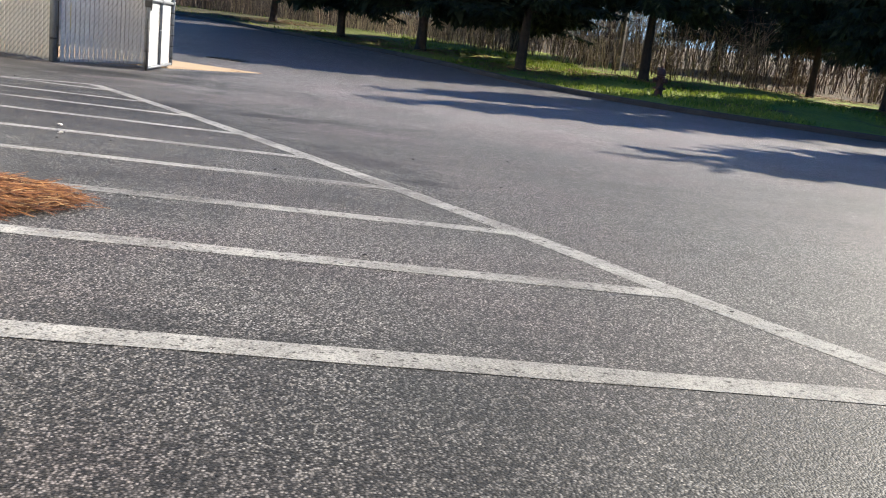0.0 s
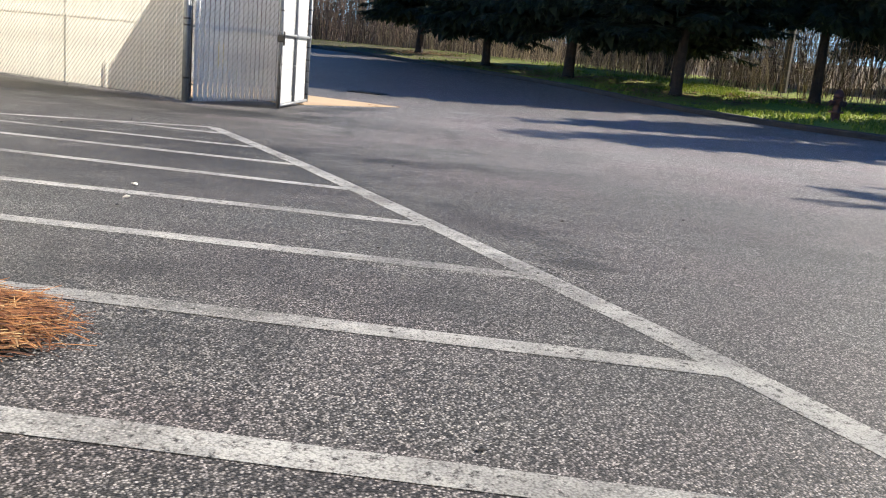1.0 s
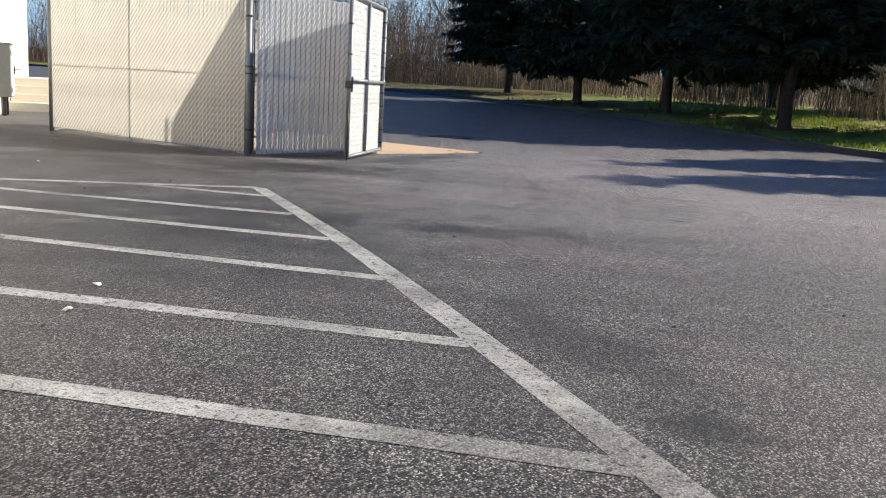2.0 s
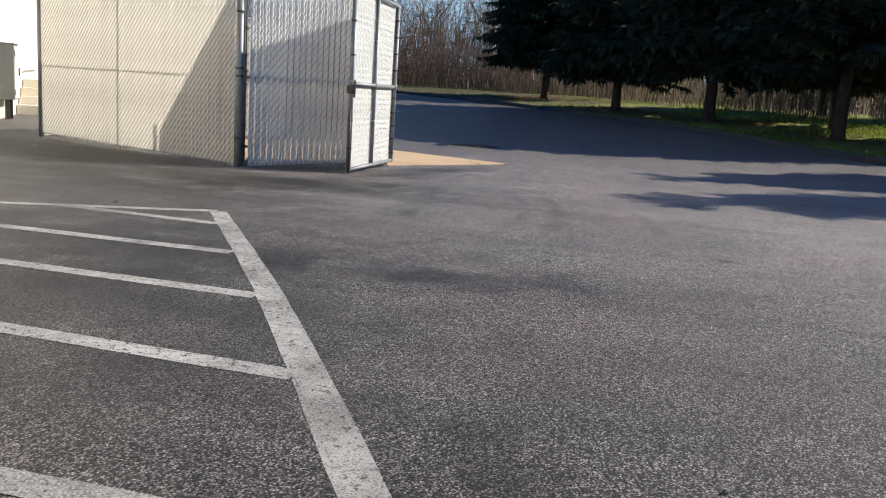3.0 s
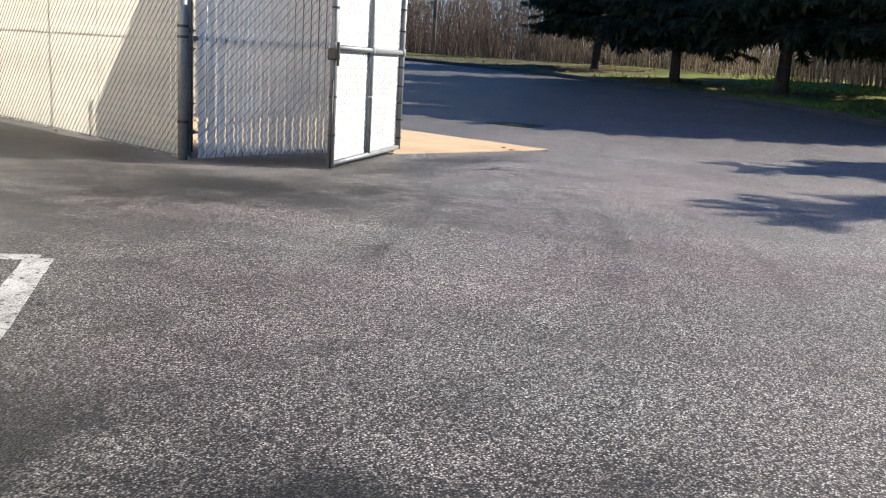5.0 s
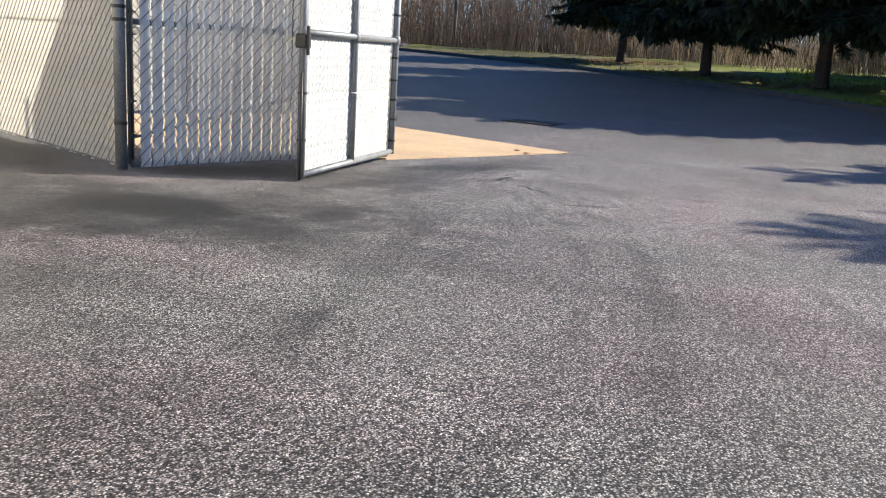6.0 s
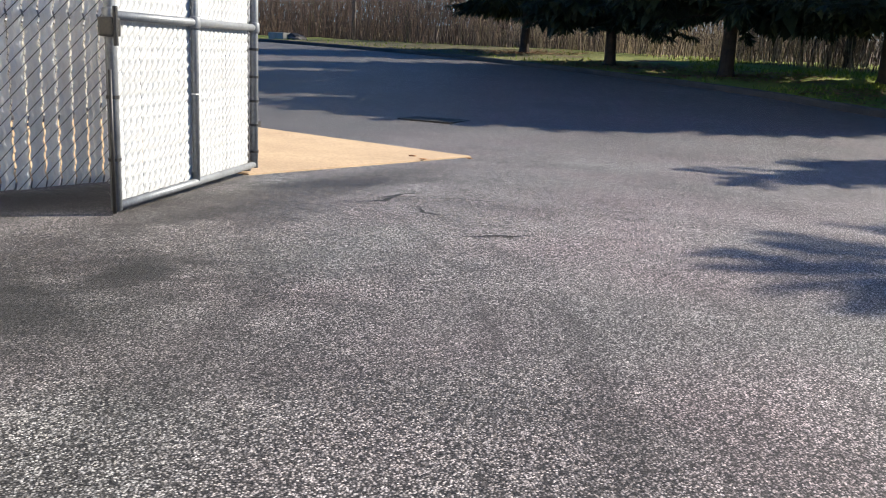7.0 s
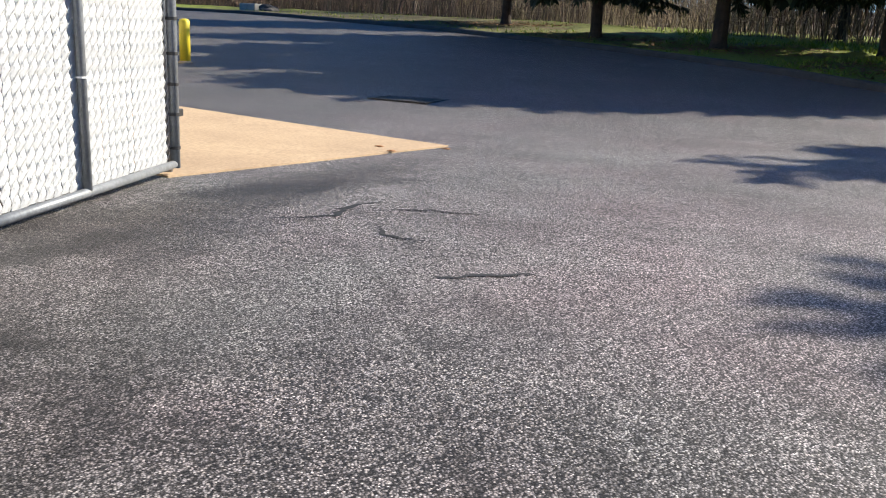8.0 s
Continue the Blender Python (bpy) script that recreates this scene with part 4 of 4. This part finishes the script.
thicket("saplings", 2600, (12, 34), (4.0, 8.5), 0.03, 8, "thicket of thin bare brown saplings", SAPLINGS, span=(-90, -26), twig=6)
thicket("saplings", 1700, (15, 38), (2.4, 5.2), 0.03, 18, "sparse bare saplings in the open behind the verge", STEMS, span=(-28, 30), twig=5)
thicket("far_saplings", 1300, (32, 60), (6.0, 10.0), 0.05, 9, "far bare brown woods", SAPLINGS, span=(-95, 20), twig=5)


def blades():
    """Grass on the verge."""
    rng = random.Random(21)
    verts, faces = [], []
    for _ in range(26000):
        k = rng.randrange(16, len(kerb_line) - 24)
        p = kerb_line[k].lerp(kerb_line[k + 1], rng.random())
        d = 0.2 + 8.5 * rng.random() ** 1.2
        q = p + OUT * d
        if min((q.x - c[0]) ** 2 + (q.y - c[1]) ** 2 for c in CONIFERS[:8]) < rng.uniform(1.2, 5.0) or noise.noise((q.x * 0.3, q.y * 0.3, 4)) < -0.12 or (q.x < 0.3 and rng.random() < 0.9):
            continue
        z = verge_height(q.x, q.y, d)
        h, a = rng.uniform(0.05, 0.14), rng.uniform(0, 6.28)
        w = Vector((math.cos(a), math.sin(a), 0)) * rng.uniform(0.012, 0.03)
        lean = Vector((rng.gauss(0, 0.05), rng.gauss(0, 0.05), h))
        base = Vector((q.x, q.y, z - 0.01))
        m = len(verts)
        verts += [base - w, base + w, base + lean]
        faces.append((m, m + 1, m + 2))
    tagged(raw("grass", verts, faces, BLADES), "short green spring grass on the verge", "grass", kind="stuff")


blades()


def fallen_needles():
    """Rust-coloured fallen needles and leaves under the conifers and along the kerb."""
    rng = random.Random(33)
    verts, faces = [], []
    for _ in range(14000):
        x, y, *_ = CONIFERS[rng.randrange(0, 8)]
        a, r = rng.uniform(0, 6.28), 2.6 * rng.random() ** 0.6
        x, y = x + r * math.cos(a), y + r * math.sin(a) * 0.8
        d = kerb_distance(x, y)
        if d < 0.25:
            continue
        z = verge_height(x, y, d) + rng.uniform(0.005, 0.04)
        t, l = rng.uniform(0, 6.28), rng.uniform(0.04, 0.11)
        u, v = Vector((math.cos(t), math.sin(t), rng.uniform(-0.2, 0.2))) * l, Vector((-math.sin(t), math.cos(t), 0)) * l * 0.35
        p = Vector((x, y, z))
        m = len(verts)
        verts += [p - u, p - v, p + u, p + v]
        faces.append((m, m + 1, m + 2, m + 3))
    tagged(raw("fallen_needles", verts, faces, LEAF_BROWN), "rust-brown fallen needles under the conifers", "litter", kind="stuff")


fallen_needles()


# ---- on the asphalt ----
def straw_pile(cx, cy, rx, ry):
    """A flat heap of pine straw with thin twigs in it."""
    rng = random.Random(41)
    base = lie(cx, cy)
    ob = thing("pine_straw_pile", Matrix.Translation((cx, cy, base)), "flat heap of rust-orange pine straw on the asphalt", "straw pile")
    bm = bmesh.new()
    rings = []
    for r, h in ((1.0, 0.0), (0.85, 0.012), (0.6, 0.028), (0.3, 0.04), (0.05, 0.042)):
        ring = []
        for k in range(28):
            a = 2 * math.pi * k / 28
            u = r * (0.9 + 0.22 * noise.noise((math.cos(a) * 1.7, math.sin(a) * 1.7, r)))
            ring.append(bm.verts.new((rx * u * math.cos(a), ry * u * math.sin(a), h * (0.8 + 0.5 * noise.noise((a, r * 4, 2))))))
        rings.append(ring)
    for p, q in zip(rings, rings[1:]):
        for k in range(28):
            bm.faces.new((p[k], p[(k + 1) % 28], q[(k + 1) % 28], q[k]))
    bm.faces.new(rings[-1])
    part("heap", bm, STRAW, ob)
    verts, faces = [], []
    for _ in range(9500):
        a, r = rng.uniform(0, 6.28), rng.random() ** 0.55
        edge = 0.95 + 0.2 * noise.noise((math.cos(a) * 1.7, math.sin(a) * 1.7, 1))
        r *= edge * (1.12 if rng.random() < 0.12 else 1.0)
        p = Vector((rx * r * math.cos(a), ry * r * math.sin(a), 0.045 * max(0, 1 - r * r) + rng.uniform(0.002, 0.022)))
        t = rng.gauss(0.15, 0.7)
        l = rng.uniform(0.03, 0.085)
        u = Vector((math.cos(t), math.sin(t), rng.gauss(0, 0.12))) * l
        v = Vector((-math.sin(t), math.cos(t), rng.uniform(-0.5, 0.5))).normalized() * rng.uniform(0.0008, 0.0017)
        m = len(verts)
        verts += [p - u - v, p - u + v, p + v * 1.2 + Vector((0, 0, 0.006)), p + u + v, p + u - v, p - v * 1.2 + Vector((0, 0, 0.006))]
        faces += [(m, m + 1, m + 2, m + 5), (m + 5, m + 2, m + 3, m + 4)]
    tagged(raw("straw", verts, faces, STRAW, ob), "loose rust-orange pine needles", kind="stuff")
    for pts, r in ((((-0.42, -0.31, 0.03), (-0.1, -0.2, 0.055), (0.16, -0.12, 0.06), (0.3, -0.06, 0.05)), 0.0075), (((-0.5, -0.12, 0.05), (-0.2, -0.16, 0.055), (0.05, -0.15, 0.06)), 0.005), (((-0.55, 0.1, 0.05), (-0.4, -0.05, 0.07), (-0.46, -0.2, 0.05)), 0.0045), (((0.02, -0.02, 0.06), (0.06, 0.06, 0.09)), 0.004)):
        part("twig", tube(bmesh.new(), pts, [r] + [r * 0.85] * (len(pts) - 2) + [r * 0.5], 6), TWIG, ob, "pale tan dead twig", smooth=True)


TWIG = mottled("dead_twig", (0.48, 0.30, 0.15), (0.36, 0.20, 0.10), 12, 0.8, 0.3, 60, 0.002)
straw_pile(-1.46, 3.08, 0.60, 0.33)


def crack(points, width, label="dark open crack in the worn asphalt"):
    """A ragged crack as a thin dark strip lying just over the asphalt."""
    line = smooth_line(points, 5)
    rng = random.Random(int(abs(points[0][0]) * 1000))
    vs = []
    for i, p in enumerate(line):
        way = (line[min(i + 1, len(line) - 1)] - line[max(i - 1, 0)]).normalized()
        side = Vector((-way.y, way.x)) * width * (0.25 + 0.75 * math.sin(math.pi * (i + 0.3) / len(line))) * rng.uniform(0.5, 1.2) / 2
        off = Vector((rng.gauss(0, width * 0.3), rng.gauss(0, width * 0.3)))
        for q in (p - side + off, p + side + off):
            vs.append((q.x, q.y, lie(q.x, q.y) + 0.004))
    ob = raw("pavement_crack", vs, [(2 * i, 2 * i + 1, 2 * i + 3, 2 * i + 2) for i in range(len(line) - 1)], TAR)
    tagged(ob, label, "crack", "cracks in the asphalt", "structure")


crack([(-2.45, 13.5), (-2.24, 13.64), (-2.25, 13.85), (-2.15, 14.07)], 0.045)
crack([(-2.05, 13.92), (-1.85, 13.97), (-1.6, 13.98)], 0.03)
crack([(-1.98, 13.5), (-1.92, 13.37), (-1.74, 13.33)], 0.028)
crack([(-1.57, 12.8), (-1.44, 12.88), (-1.25, 12.97)], 0.03)
crack([(-5.4, 8.3), (-6.2, 9.2), (-7.0, 9.8)], 0.014)
crack([(-4.74, 8.28), (-5.15, 9.19), (-5.82, 10.64)], 0.014)
crack([(-5.23, 8.63), (-5.65, 9.45), (-6.23, 10.57)], 0.012)
crack([(-3.16, 7.2), (-3.1, 7.34), (-3.04, 7.47)], 0.012)
crack([(1.7, 7.5), (1.0, 7.42), (0.5, 7.5)], 0.01)


def pebble_mesh(seed, r, mat):
    bm = bmesh.new()
    bmesh.ops.create_icosphere(bm, subdivisions=1, radius=r)
    for v in bm.verts:
        v.co *= 0.75 + 0.6 * noise.noise(v.co / r + Vector((seed, 0, 0)))
        v.co.z *= 0.45
    return mesh_of("pebble", bm, mat)


chips = [pebble_mesh(1, 0.024, PALE_CHIP), pebble_mesh(2, 0.02, PALE_CHIP)]
dark = [pebble_mesh(3, 0.016, BLACK_IRON), pebble_mesh(5, 0.02, LEAF_BROWN)]
rng = random.Random(8)
for x, y in ((-7.07, 10.06), (-6.85, 10.13), (-6.38, 10.09), (-5.11, 9.4), (-7.12, 12.38), (-7.3, 10.6), (-1.75, 5.3), (-1.62, 4.95), (-6.4, 9.8)):
    ob = new("litter_scrap", chips[rng.randrange(2)])
    ob.matrix_world = Matrix.Translation((x, y, lie(x, y) + 0.008)) @ pose(0, 0, 0, 0, 0, rng.uniform(0, 360))
    tagged(ob, "small pale scrap lying on the asphalt", "litter", "scraps on the asphalt")
for _ in range(34):
    x, y = rng.uniform(-3.6, 1.2), rng.uniform(2.2, 9.0)
    ob = new("pine_cone_scale", dark[0])
    ob.matrix_world = Matrix.Translation((x, y, lie(x, y) + 0.005)) @ pose(0, 0, 0, 0, 0, rng.uniform(0, 360)) @ Matrix.Diagonal([rng.uniform(0.3, 0.8)] * 3 + [1])
    tagged(ob, "tiny dark bit of debris on the asphalt", "debris", "debris on the asphalt")
for x, y in ((-2.28, 16.25), (-2.75, 16.1), (-2.6, 15.9)):
    ob = new("dead_leaf", dark[1])
    ob.matrix_world = Matrix.Translation((x, y, lie(x, y) + 0.02)) @ Matrix.Diagonal((2.6, 1.4, 1.0, 1))
    tagged(ob, "dry brown leaf on the edge of the pad", "leaf", "dead leaves")
